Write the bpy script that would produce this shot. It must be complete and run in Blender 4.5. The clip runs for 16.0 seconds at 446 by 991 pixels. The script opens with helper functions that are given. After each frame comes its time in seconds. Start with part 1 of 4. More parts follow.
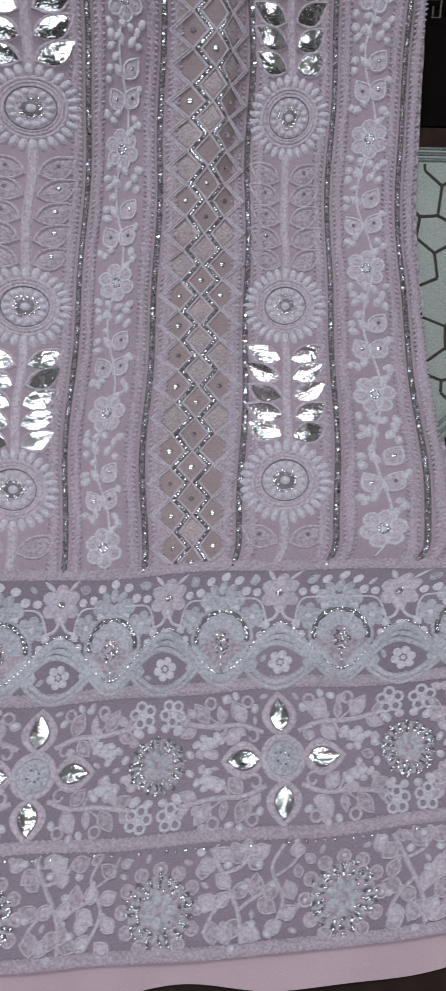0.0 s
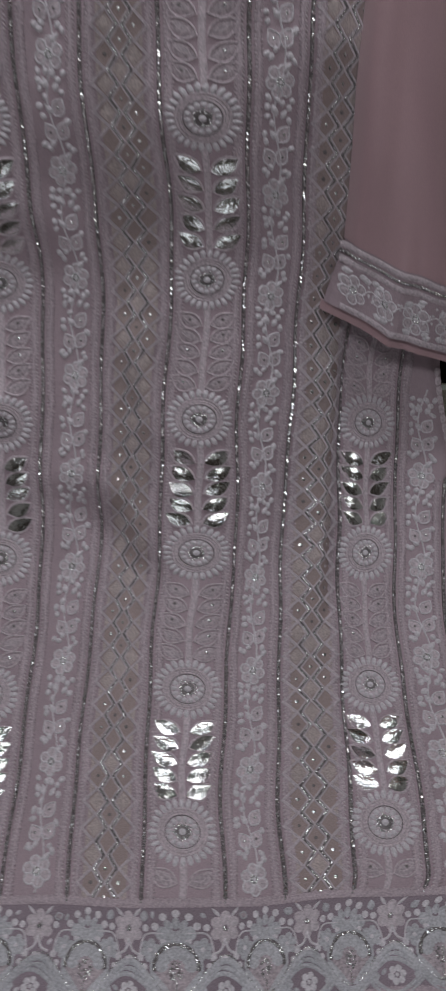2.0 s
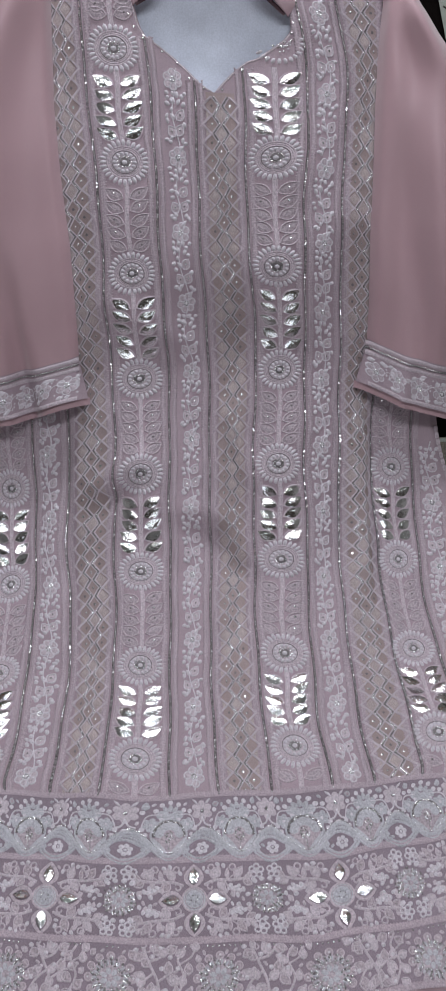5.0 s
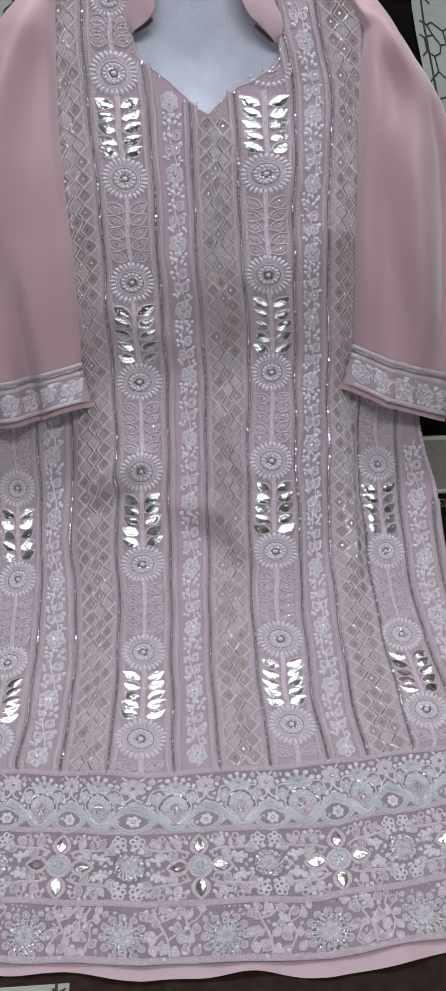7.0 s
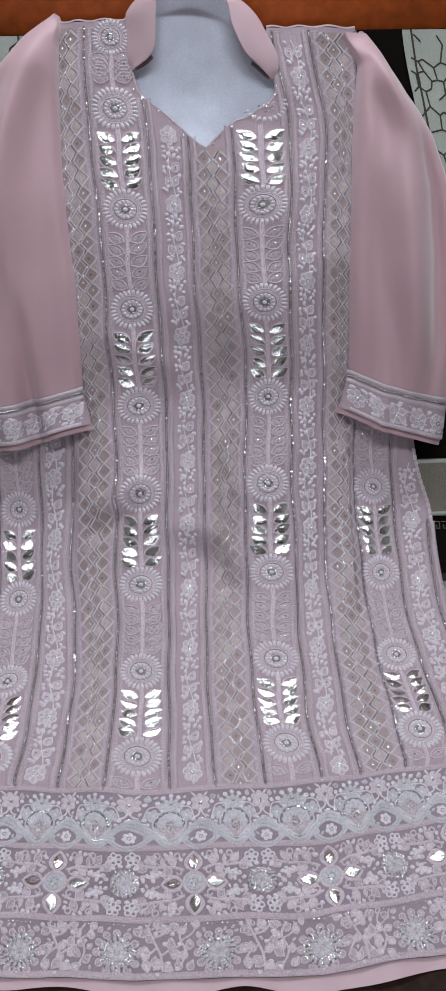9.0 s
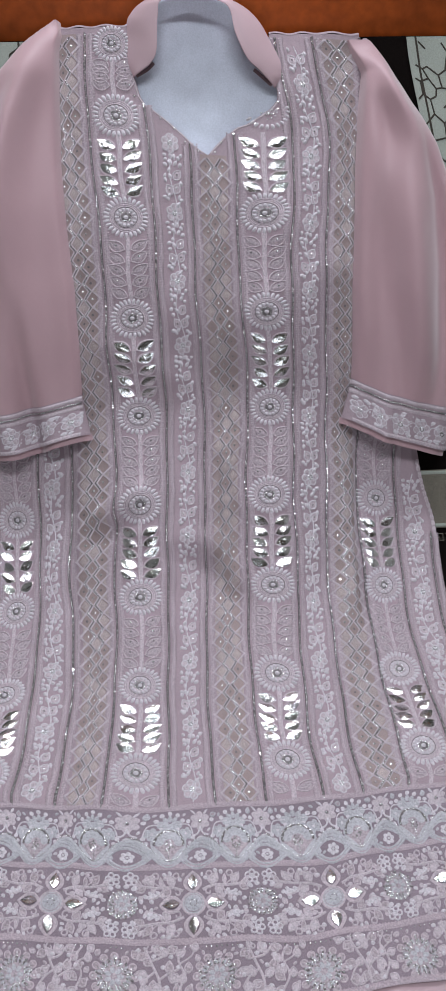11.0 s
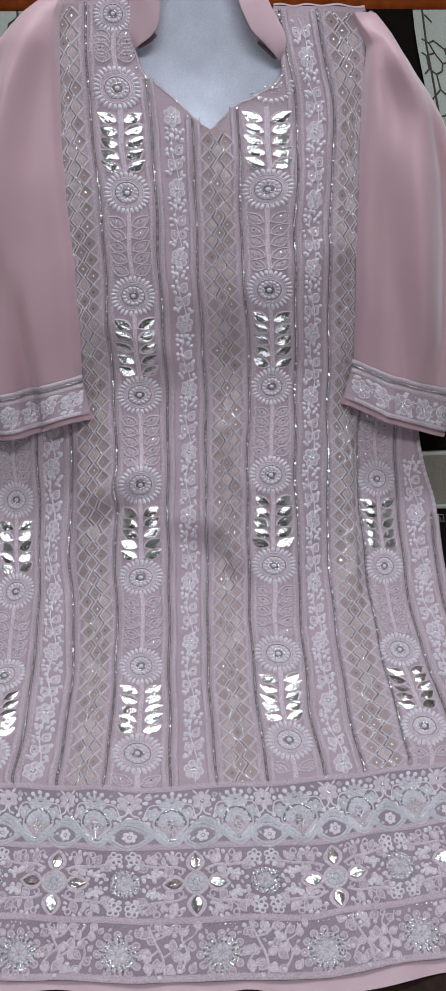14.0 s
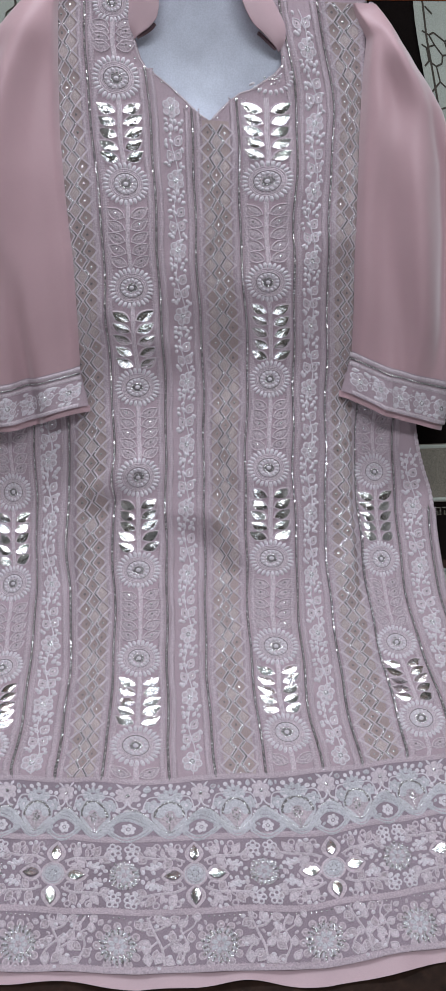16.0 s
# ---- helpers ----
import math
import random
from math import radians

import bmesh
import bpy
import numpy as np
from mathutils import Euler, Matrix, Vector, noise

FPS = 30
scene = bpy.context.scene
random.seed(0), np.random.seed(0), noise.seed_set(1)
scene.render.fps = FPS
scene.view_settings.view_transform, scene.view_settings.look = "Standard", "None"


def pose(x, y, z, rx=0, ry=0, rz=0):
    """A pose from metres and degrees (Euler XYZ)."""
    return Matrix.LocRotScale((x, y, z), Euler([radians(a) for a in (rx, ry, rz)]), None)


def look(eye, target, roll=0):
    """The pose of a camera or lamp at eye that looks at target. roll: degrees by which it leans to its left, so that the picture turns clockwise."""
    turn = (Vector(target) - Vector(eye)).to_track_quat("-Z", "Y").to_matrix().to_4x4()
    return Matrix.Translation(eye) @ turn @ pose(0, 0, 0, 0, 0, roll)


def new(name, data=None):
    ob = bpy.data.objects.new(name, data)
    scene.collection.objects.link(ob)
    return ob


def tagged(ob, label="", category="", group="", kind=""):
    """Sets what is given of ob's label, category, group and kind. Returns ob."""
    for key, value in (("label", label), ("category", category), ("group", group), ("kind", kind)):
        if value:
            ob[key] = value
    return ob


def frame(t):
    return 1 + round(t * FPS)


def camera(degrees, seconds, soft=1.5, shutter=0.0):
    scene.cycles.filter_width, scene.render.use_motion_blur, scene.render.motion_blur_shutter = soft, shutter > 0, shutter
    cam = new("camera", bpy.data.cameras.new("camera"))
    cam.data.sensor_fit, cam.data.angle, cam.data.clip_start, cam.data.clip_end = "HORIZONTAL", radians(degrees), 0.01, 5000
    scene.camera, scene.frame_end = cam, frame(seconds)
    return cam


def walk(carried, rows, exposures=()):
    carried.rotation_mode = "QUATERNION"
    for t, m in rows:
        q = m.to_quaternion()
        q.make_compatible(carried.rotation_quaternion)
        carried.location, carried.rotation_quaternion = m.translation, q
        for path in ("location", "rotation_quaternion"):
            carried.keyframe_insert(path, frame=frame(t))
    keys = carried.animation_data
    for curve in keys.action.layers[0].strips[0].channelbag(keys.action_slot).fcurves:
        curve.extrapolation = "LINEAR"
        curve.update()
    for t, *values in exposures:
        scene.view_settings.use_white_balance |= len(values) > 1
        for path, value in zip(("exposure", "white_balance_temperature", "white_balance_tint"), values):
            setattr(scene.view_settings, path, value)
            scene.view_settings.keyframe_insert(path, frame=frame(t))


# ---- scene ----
cam = camera(29.0, 16.0, soft=1.5, shutter=0.4)
PATH = [
    (0, (0.229, 0.039, 0.938), (0.17, 0.746, -0.932), -2.6),
    (0.5, (0.248, 0.051, 0.937), (0.207, 0.74, -0.94), -0.9),
    (1, (0.23, 0.061, 0.964), (0.189, 0.794, -0.897), -0.3),
    (1.2, (0.2, 0.063, 1.002), (0.175, 0.917, -0.806), 1.4),
    (1.3, (0.201, 0.064, 1.031), (0.119, 0.979, -0.745), -1.8),
    (1.5, (0.163, 0.057, 1.086), (0.132, 1.109, -0.615), 1.2),
    (1.8, (0.138, 0.014, 1.14), (0.104, 1.244, -0.437), 0.7),
    (2, (0.115, -0.012, 1.163), (0.102, 1.263, -0.378), 1.0),
    (2.5, (0.076, -0.093, 1.228), (0.058, 1.332, -0.175), -0.3),
    (3, (0.043, -0.168, 1.255), (0.025, 1.36, -0.036), -1.5),
    (3.5, (0.049, -0.182, 1.247), (0.018, 1.385, 0.006), -0.7),
    (4, (0.004, -0.244, 1.262), (-0.003, 1.326, 0.024), -0.6),
    (4.5, (-0.005, -0.312, 1.267), (0.011, 1.253, 0.023), -0.6),
    (5, (-0.016, -0.357, 1.274), (0.042, 1.206, 0.027), -0.5),
    (5.2, (-0.016, -0.37, 1.276), (0.04, 1.191, 0.027), -0.7),
    (7.3, (-0.041, -0.427, 1.291), (0.057, 1.166, 0.086), -0.3),
    (7.5, (-0.044, -0.428, 1.297), (0.051, 1.166, 0.093), -0.4),
    (8, (-0.045, -0.431, 1.294), (0.046, 1.181, 0.114), -0.3),
    (8.5, (-0.028, -0.439, 1.288), (0.063, 1.182, 0.119), -0.4),
    (9, (-0.024, -0.445, 1.296), (0.059, 1.18, 0.133), -0.5),
    (9.5, (-0.022, -0.438, 1.297), (0.053, 1.195, 0.145), -0.6),
    (12, (-0.028, -0.426, 1.293), (0.058, 1.202, 0.133), -0.2),
    (12.5, (-0.035, -0.425, 1.294), (0.053, 1.197, 0.128), -0.2),
    (13, (-0.036, -0.422, 1.297), (0.056, 1.19, 0.116), -0.0),
    (13.5, (-0.037, -0.419, 1.296), (0.058, 1.188, 0.109), 0.1),
    (14, (-0.037, -0.42, 1.291), (0.065, 1.183, 0.098), 0.3),
    (14.5, (-0.036, -0.418, 1.291), (0.067, 1.179, 0.092), 0.3),
    (15, (-0.043, -0.415, 1.294), (0.066, 1.177, 0.089), 0.5),
    (15.5, (-0.046, -0.415, 1.292), (0.071, 1.172, 0.08), 0.7),
    (16, (-0.046, -0.418, 1.293), (0.076, 1.171, 0.083), 0.9),
]
walk(cam, [(t, look(eye, target, roll)) for t, eye, target, roll in PATH],
     [(0.0, -0.34, 6150, 10), (1.0, -0.28, 6200, 10), (1.5, -0.92, 6650, 10), (2.5, -1.08, 6600, 9), (3.0, -1.08, 6600, 10), (3.5, -0.64, 6550, 11), (4.0, -0.68, 6500, 11),
      (4.5, -0.72, 6450, 11), (5.0, -0.30, 6400, 11), (7.5, -0.02, 6350, 10), (9.0, -0.02, 6350, 10), (16.0, -0.02, 6300, 10)])

# ---- world and light: a closed room under a cool ceiling tube ----
world = bpy.data.worlds.new("world")
scene.world = world
world.use_nodes = True
world.node_tree.nodes["Background"].inputs[0].default_value = (0.75, 0.82, 1.0, 1)
world.node_tree.nodes["Background"].inputs[1].default_value = 0.1


def area_lamp(name, at, target, wide, tall, watts, colour):
    data = bpy.data.lights.new(name, "AREA")
    data.shape, data.size, data.size_y, data.energy, data.color = "RECTANGLE", wide, tall, watts, colour
    ob = new(name, data)
    ob.matrix_world = look(at, target)
    return ob


area_lamp("ceiling_tube", (0.05, 0.98, 2.66), (0.05, 0.80, 0.0), 1.4, 0.26, 24, (0.88, 0.94, 1.0))
area_lamp("ceiling_tube", (0.10, -0.72, 2.72), (0.10, -0.60, 0.0), 1.4, 0.26, 25, (0.90, 0.95, 1.0))
# added lamp in the window opening: glints on the foil, fill on the back
area_lamp("added_window_lamp", (-0.15, -2.335, 1.13), (-0.15, 0.0, 1.13), 1.30, 0.66, 10, (0.86, 0.93, 1.0))


# ---- materials ----
def material(name, colour, rough=0.7, metal=0.0, grain=0.0, grain_scale=900.0, stain=0.0, stain_scale=14.0, bump=0.0,
             sheen=0.0, shade=0.25, ripple=0.0, pucker=0.0):
    """A surface with a fine grain, wider stains and a fine relief, all in object space."""
    m = bpy.data.materials.new(name)
    m.use_nodes = True
    nt = m.node_tree
    n, l = nt.nodes, nt.links
    b = n["Principled BSDF"]
    b.inputs["Roughness"].default_value, b.inputs["Metallic"].default_value = rough, metal
    b.inputs["Sheen Weight"].default_value = sheen
    b.inputs["Specular IOR Level"].default_value = shade
    geo = n.new("ShaderNodeTexCoord")
    col = n.new("ShaderNodeRGB")
    col.outputs[0].default_value = (*colour, 1)
    out = col.outputs[0]
    fine = n.new("ShaderNodeTexNoise")
    fine.inputs["Scale"].default_value, fine.inputs["Detail"].default_value = grain_scale, 3
    l.new(geo.outputs["Object"], fine.inputs["Vector"])
    wide = n.new("ShaderNodeTexNoise")
    wide.inputs["Scale"].default_value, wide.inputs["Detail"].default_value = stain_scale, 4
    l.new(geo.outputs["Object"], wide.inputs["Vector"])
    for tex, amount in ((fine, grain), (wide, stain)):
        if amount:
            ramp = n.new("ShaderNodeMapRange")
            ramp.inputs["From Min"].default_value, ramp.inputs["From Max"].default_value = 0.3, 0.7
            ramp.inputs["To Min"].default_value, ramp.inputs["To Max"].default_value = 1 - amount, 1 + amount
            l.new(tex.outputs["Fac"], ramp.inputs["Value"])
            mix = n.new("ShaderNodeVectorMath")
            mix.operation = "SCALE"
            l.new(out, mix.inputs[0])
            l.new(ramp.outputs[0], mix.inputs["Scale"])
            out = mix.outputs[0]
    l.new(out, b.inputs["Base Color"])
    if bump:
        bm = n.new("ShaderNodeBump")
        bm.inputs["Strength"].default_value, bm.inputs["Distance"].default_value = bump, 0.0006
        l.new(fine.outputs["Fac"], bm.inputs["Height"])
        l.new(bm.outputs[0], b.inputs["Normal"])
        if pucker:
            mid = n.new("ShaderNodeTexNoise")
            mid.inputs["Scale"].default_value, mid.inputs["Detail"].default_value = 170, 2
            l.new(geo.outputs["Object"], mid.inputs["Vector"])
            bm2 = n.new("ShaderNodeBump")
            bm2.inputs["Strength"].default_value, bm2.inputs["Distance"].default_value = pucker, 0.002
            l.new(mid.outputs["Fac"], bm2.inputs["Height"])
            l.new(bm.outputs[0], bm2.inputs["Normal"])
            l.new(bm2.outputs[0], b.inputs["Normal"])
    if ripple:
        bm = n.new("ShaderNodeBump")
        bm.inputs["Strength"].default_value, bm.inputs["Distance"].default_value = ripple, 0.004
        l.new(wide.outputs["Fac"], bm.inputs["Height"])
        l.new(bm.outputs[0], b.inputs["Normal"])
    return m


NET = material("pink_net", (0.42, 0.318, 0.355), 0.75, grain=0.16, grain_scale=1400, stain=0.07, stain_scale=9, bump=0.35, pucker=0.35, sheen=0.15)
MESH_NET = material("lattice_net", (0.372, 0.285, 0.278), 0.8, grain=0.2, grain_scale=1400, stain=0.08, stain_scale=15, bump=0.4, pucker=0.35)
BAND_NET = material("grey_pink_net", (0.295, 0.231, 0.267), 0.8, grain=0.2, grain_scale=1400, stain=0.12, stain_scale=12, bump=0.4, pucker=0.35)
THREAD = material("pale_pink_thread", (0.57, 0.475, 0.515), 0.7, grain=0.26, grain_scale=560, stain=0.06, stain_scale=20, bump=0.8, pucker=0.35, sheen=0.2)
WHITE = material("white_thread", (0.68, 0.62, 0.66), 0.65, grain=0.22, grain_scale=600, stain=0.05, stain_scale=25, bump=0.7, sheen=0.2)
COOL = material("cool_white_thread", (0.52, 0.495, 0.53), 0.6, grain=0.26, grain_scale=600, stain=0.10, stain_scale=30, bump=0.8, sheen=0.2)
PALE = material("light_pink_thread", (0.585, 0.50, 0.54), 0.65, grain=0.24, grain_scale=600, stain=0.08, stain_scale=30, bump=0.7, sheen=0.2)
VEIL = material("sheer_stitched_fill", (0.46, 0.38, 0.412), 0.7, grain=0.34, grain_scale=500, stain=0.08, stain_scale=30, bump=0.8)
BRAID = material("dull_pink_braid", (0.485, 0.388, 0.428), 0.7, grain=0.26, grain_scale=700, stain=0.06, stain_scale=20, bump=0.8, pucker=0.3, sheen=0.2)
CELL = material("pale_darned_cell", (0.485, 0.395, 0.388), 0.75, grain=0.30, grain_scale=800, stain=0.08, stain_scale=30, bump=0.8)
SILVER = material("silver_bead", (0.78, 0.77, 0.77), 0.21, 1.0, grain=0.25, grain_scale=420)
DULL = material("dark_taupe_thread", (0.195, 0.17, 0.173), 0.42, 0.4, grain=0.3, grain_scale=900, bump=0.6)
FOIL = material("silver_foil", (0.72, 0.705, 0.70), 0.11, 1.0, grain=0.12, grain_scale=520, stain=0.08, stain_scale=120, bump=0.60, pucker=0.30)
SLEEVE = material("pink_georgette", (0.51, 0.325, 0.352), 0.42, grain=0.08, grain_scale=1600, stain=0.07, stain_scale=6, bump=0.2, sheen=0.6)
LINING = material("pink_lining", (0.55, 0.39, 0.42), 0.5, grain=0.06, grain_scale=1500, stain=0.08, stain_scale=9)
INSIDE = material("bluish_white_inside", (0.68, 0.70, 0.80), 0.7, grain=0.07, grain_scale=500, stain=0.10, stain_scale=22, bump=0.3)
COLLAR_SHADE = material("brown_collar_shade", (0.16, 0.10, 0.11), 0.7, grain=0.2)
BLACK = material("black_brown_velvet", (0.006, 0.004, 0.0035), 0.9, grain=0.4, grain_scale=700, stain=0.3, shade=0.06)
CREAM = material("cream_jacquard", (0.35, 0.37, 0.325), 0.5, grain=0.16, grain_scale=800, stain=0.08, stain_scale=16, bump=0.5)
LINES = material("dark_woven_line", (0.055, 0.045, 0.035), 0.8, grain=0.3, grain_scale=900)
GOLD = material("dull_gold_weave", (0.17, 0.15, 0.12), 0.6, grain=0.5, grain_scale=600, bump=0.6)
SAGE = material("sage_grey_weave", (0.19, 0.21, 0.195), 0.6, grain=0.4, grain_scale=700, bump=0.6)
RAIL = material("orange_varnished_wood", (0.38, 0.075, 0.013), 0.4, grain=0.2, grain_scale=60, stain=0.25, stain_scale=9, shade=0.25)
BROWN = material("dark_brown_wood", (0.024, 0.012, 0.008), 0.6, shade=0.1, grain=0.3, grain_scale=90, stain=0.3, stain_scale=8)
# tone of the unseen south wall, made dark so the foil mirrors darkness
UMBER = material("dark_reflection_wall", (0.15, 0.125, 0.11), 0.8, stain=0.08, stain_scale=2, grain=0.04, grain_scale=120)
PLASTER = material("painted_wall", (0.62, 0.60, 0.58), 0.85, stain=0.06, stain_scale=2, grain=0.04, grain_scale=120)
CEILING = material("dull_ceiling_paint", (0.62, 0.63, 0.62), 0.9, stain=0.08, stain_scale=2)
FLOOR = material("grey_floor", (0.25, 0.23, 0.21), 0.5, stain=0.1, stain_scale=3, grain=0.06, grain_scale=80)

# ---- the lie of the cloth: over the seat and up the sofa back ----
# chainage from the front, and the middle and side sections (y, z)
KS = [-.14, 0, .065, .22, .3375, .459, .582, .701, .830, .957, 1.08, 1.20, 1.32]
YC = [-.14, 0, .065, .22, .335, .445, .522, .593, .630, .683, .745, .800, .855]
ZC = [.434, .434, .434, .446, .470, .522, .618, .714, .837, .952, 1.058, 1.165, 1.272]
YS = [-.14, 0, .070, .235, .362, .476, .566, .620, .655, .700, .755, .805, .855]
ZS = [.434, .434, .436, .441, .446, .490, .572, .685, .815, .935, 1.050, 1.162, 1.272]
CHAIN = np.linspace(KS[0], KS[-1], 600)


def eased(vs):
    ks, vs = np.array(KS), np.array(vs)
    m = np.gradient(vs, ks)
    i = np.clip(np.searchsorted(ks, CHAIN) - 1, 0, len(ks) - 2)
    h = ks[i + 1] - ks[i]
    t = (CHAIN - ks[i]) / h
    return ((2 * t**3 - 3 * t**2 + 1) * vs[i] + (t**3 - 2 * t**2 + t) * h * m[i]
            + (-2 * t**3 + 3 * t**2) * vs[i + 1] + (t**3 - t**2) * h * m[i + 1])


SECTIONS = [eased(v) for v in (YC, ZC, YS, ZS)]


def smooth(v, a, b):
    w = np.clip((v - a) / (b - a), 0, 1)
    return w * w * (3 - 2 * w)


def drape(x, s):
    yc, zc, ys, zs = (np.interp(s, CHAIN, t) for t in SECTIONS)
    w = smooth(np.abs(x), .10, .25)
    return np.stack([x + 0 * s, yc + (ys - yc) * w, zc + (zs - zc) * w], -1)


def ridge(x, s, a, b, wide, high):
    """A fold of the cloth along the line from a to b."""
    ax, ay = a
    dx, dy = b[0] - ax, b[1] - ay
    length = math.hypot(dx, dy)
    k = ((x - ax) * dx + (s - ay) * dy) / length**2
    d = ((x - ax) * -dy + (s - ay) * dx) / length
    return high * np.exp(-(d / wide)**2) * smooth(k, -.25, .2) * (1 - smooth(k, .8, 1.25))


def folds(x, s):
    h = ridge(x, s, (-.085, .540), (.02, .520), .020, .0045)
    h = h + ridge(x, s, (.0, .535), (.06, .455), .018, .0075)
    h = h - ridge(x, s, (-.03, .510), (.045, .440), .017, .006)
    h = h + ridge(x, s, (-.15, .56), (-.08, .60), .018, .009) - ridge(x, s, (-.16, .53), (-.09, .565), .014, .007)
    h = h + ridge(x, s, (.03, .66), (.06, .56), .018, .008) - ridge(x, s, (.05, .64), (.075, .53), .012, .006)
    h = h + ridge(x, s, (-.13, .80), (-.02, .74), .022, .006) + ridge(x, s, (.07, .83), (.19, .90), .03, .006)
    h = h - ridge(x, s, (.224, .66), (.216, .43), .010, .009)
    h = h + ridge(x, s, (.20, .64), (.197, .42), .014, .007)
    h = h - ridge(x, s, (-.19, .66), (-.185, .40), .012, .007)
    h = h + ridge(x, s, (-.05, .86), (.03, .80), .03, .003)
    h = h + ridge(x, s, (.06, 1.02), (.13, .92), .025, .003)
    h = h + .0022 * np.sin(x * 47 + 2 * np.sin(s * 9)) * smooth(s, .05, .22) * (1 - smooth(s, .5, .75))
    h = h + .0016 * np.sin(x * 31 + s * 17) * np.sin(s * 23 - x * 9) + .001 * np.sin(x * 73 - s * 41)
    return h + .0012 * np.sin(x * 52 + 1) * (1 - smooth(s, -.02, .05))


WARP_P = [-.25, -.185, -.122, -.06, 0, .06, .117, .168, .23]
WARP_Q = [.06, .17, .25, .36, .48, .60, .74, .90, 1.06, 1.17]
# shifts across, in tenths of a millimetre
WARP = [
    [0, -38, -39, -13, -6, 12, 33, 9, 8],
    [42, -4, -128, 13, 2, -27, 48, -9, -54],
    [89, 54, -42, 35, -25, -68, -21, -69, -52],
    [65, 55, -9, 23, -44, -102, 0, -47, -9],
    [23, -76, -46, 58, 21, -39, 74, -3, 17],
    [36, -1, 31, 90, 31, -34, 38, 14, -26],
    [43, 30, -1, 94, 50, 41, 93, 55, 33],
    [0, -2, 8, 62, -8, -62, 32, -17, -2],
    [-15, -46, -109, 1, -31, -57, 105, 71, -2],
    [-37, -58, -92, -42, -33, -26, -110, -165, -84],
]
LONG_P, LONG_Q = [-.26, -.09, .0875, .25], [.06, .22, .40, .58, .76, 1.0, 1.14]
LONG = [[-17, 6, -36, -43], [-21, -10, 13, -18], [-71, -24, 19, -23], [26, 0, 20, 39], [3, 16, 15, 3], [8, 23, -34, -5], [39, 68, -10, -8]]


def table(ps, qs, values):
    """A smooth field over the flat pattern from a small table, fading out at the side edges."""
    qd = np.linspace(qs[0], qs[-1], 200)
    v, ks = np.array(values) * 1e-4, np.array(qs)
    m = np.gradient(v, ks, axis=0)
    i = np.clip(np.searchsorted(ks, qd) - 1, 0, len(ks) - 2)
    h = (ks[i + 1] - ks[i])[:, None]
    t = (qd - ks[i])[:, None] / h
    rows = ((2 * t**3 - 3 * t**2 + 1) * v[i] + (t**3 - 2 * t**2 + t) * h * m[i]
            + (-2 * t**3 + 3 * t**2) * v[i + 1] + (t**3 - t**2) * h * m[i + 1])

    def at(p, q):
        a = np.interp(q, qd, np.arange(200.0))
        b = np.interp(p, ps, np.arange(float(len(ps))))
        i, j = np.minimum(a.astype(int), 198), np.minimum(b.astype(int), len(ps) - 2)
        f, g = a - i, b - j
        g = g * g * (3 - 2 * g)
        return ((rows[i, j] * (1 - g) + rows[i, j + 1] * g) * (1 - f) + (rows[i + 1, j] * (1 - g) + rows[i + 1, j + 1] * g) * f) * (1 - smooth(np.abs(p), .27, .37))
    return at


shift_across, shift_along = table(WARP_P, WARP_Q, WARP), table(LONG_P, LONG_Q, LONG)


def cloth(p, q, h, offset=0.0):
    """From the flat pattern (across, along, above) to the place on the draped cloth."""
    p, q = np.asarray(p, float), np.asarray(q, float)
    p, q = p + shift_across(p, q), q + shift_along(p, q)
    lift = np.clip(.10 - .42 * q, .02, .12) * (1 - smooth(q, .16, .26))
    s = q + lift * np.maximum(0, np.abs(p) - .09)
    side = np.sign(p) * np.maximum(0, np.abs(p) - .15)
    x = p + side * .12 * (1 - smooth(q, .18, .46)) * smooth(q, .150, .185) + .0012 * np.sin(q * 21 + p * 9) + .0008 * np.sin(q * 57 + p * 23)
    e = 1e-3
    base = drape(x, s)
    a, b = drape(x + e, s) - base, drape(x, s + e) - base
    normal = np.cross(a, b)
    normal /= np.linalg.norm(normal, axis=-1, keepdims=True)
    return base + normal * (np.asarray(h) + folds(x, s) + offset)[..., None]


def join_to(ob, parent):
    """Makes ob a part of parent, without moving it."""
    ob.parent = parent
    ob.matrix_parent_inverse = Matrix.Translation(-parent.location)


def link_mesh(name, verts, faces, mats, index=None, parent=None, label="", flat=False):
    me = bpy.data.meshes.new(name)
    me.from_pydata([tuple(v) for v in verts], [], faces)
    for m in mats:
        me.materials.append(m)
    if index is not None:
        me.polygons.foreach_set("material_index", index)
    if not flat:
        me.polygons.foreach_set("use_smooth", [True] * len(faces))
    me.update()
    ob = new(name, me)
    if parent:
        join_to(ob, parent)
    if label:
        ob["label"] = label
    return ob


LAID = []


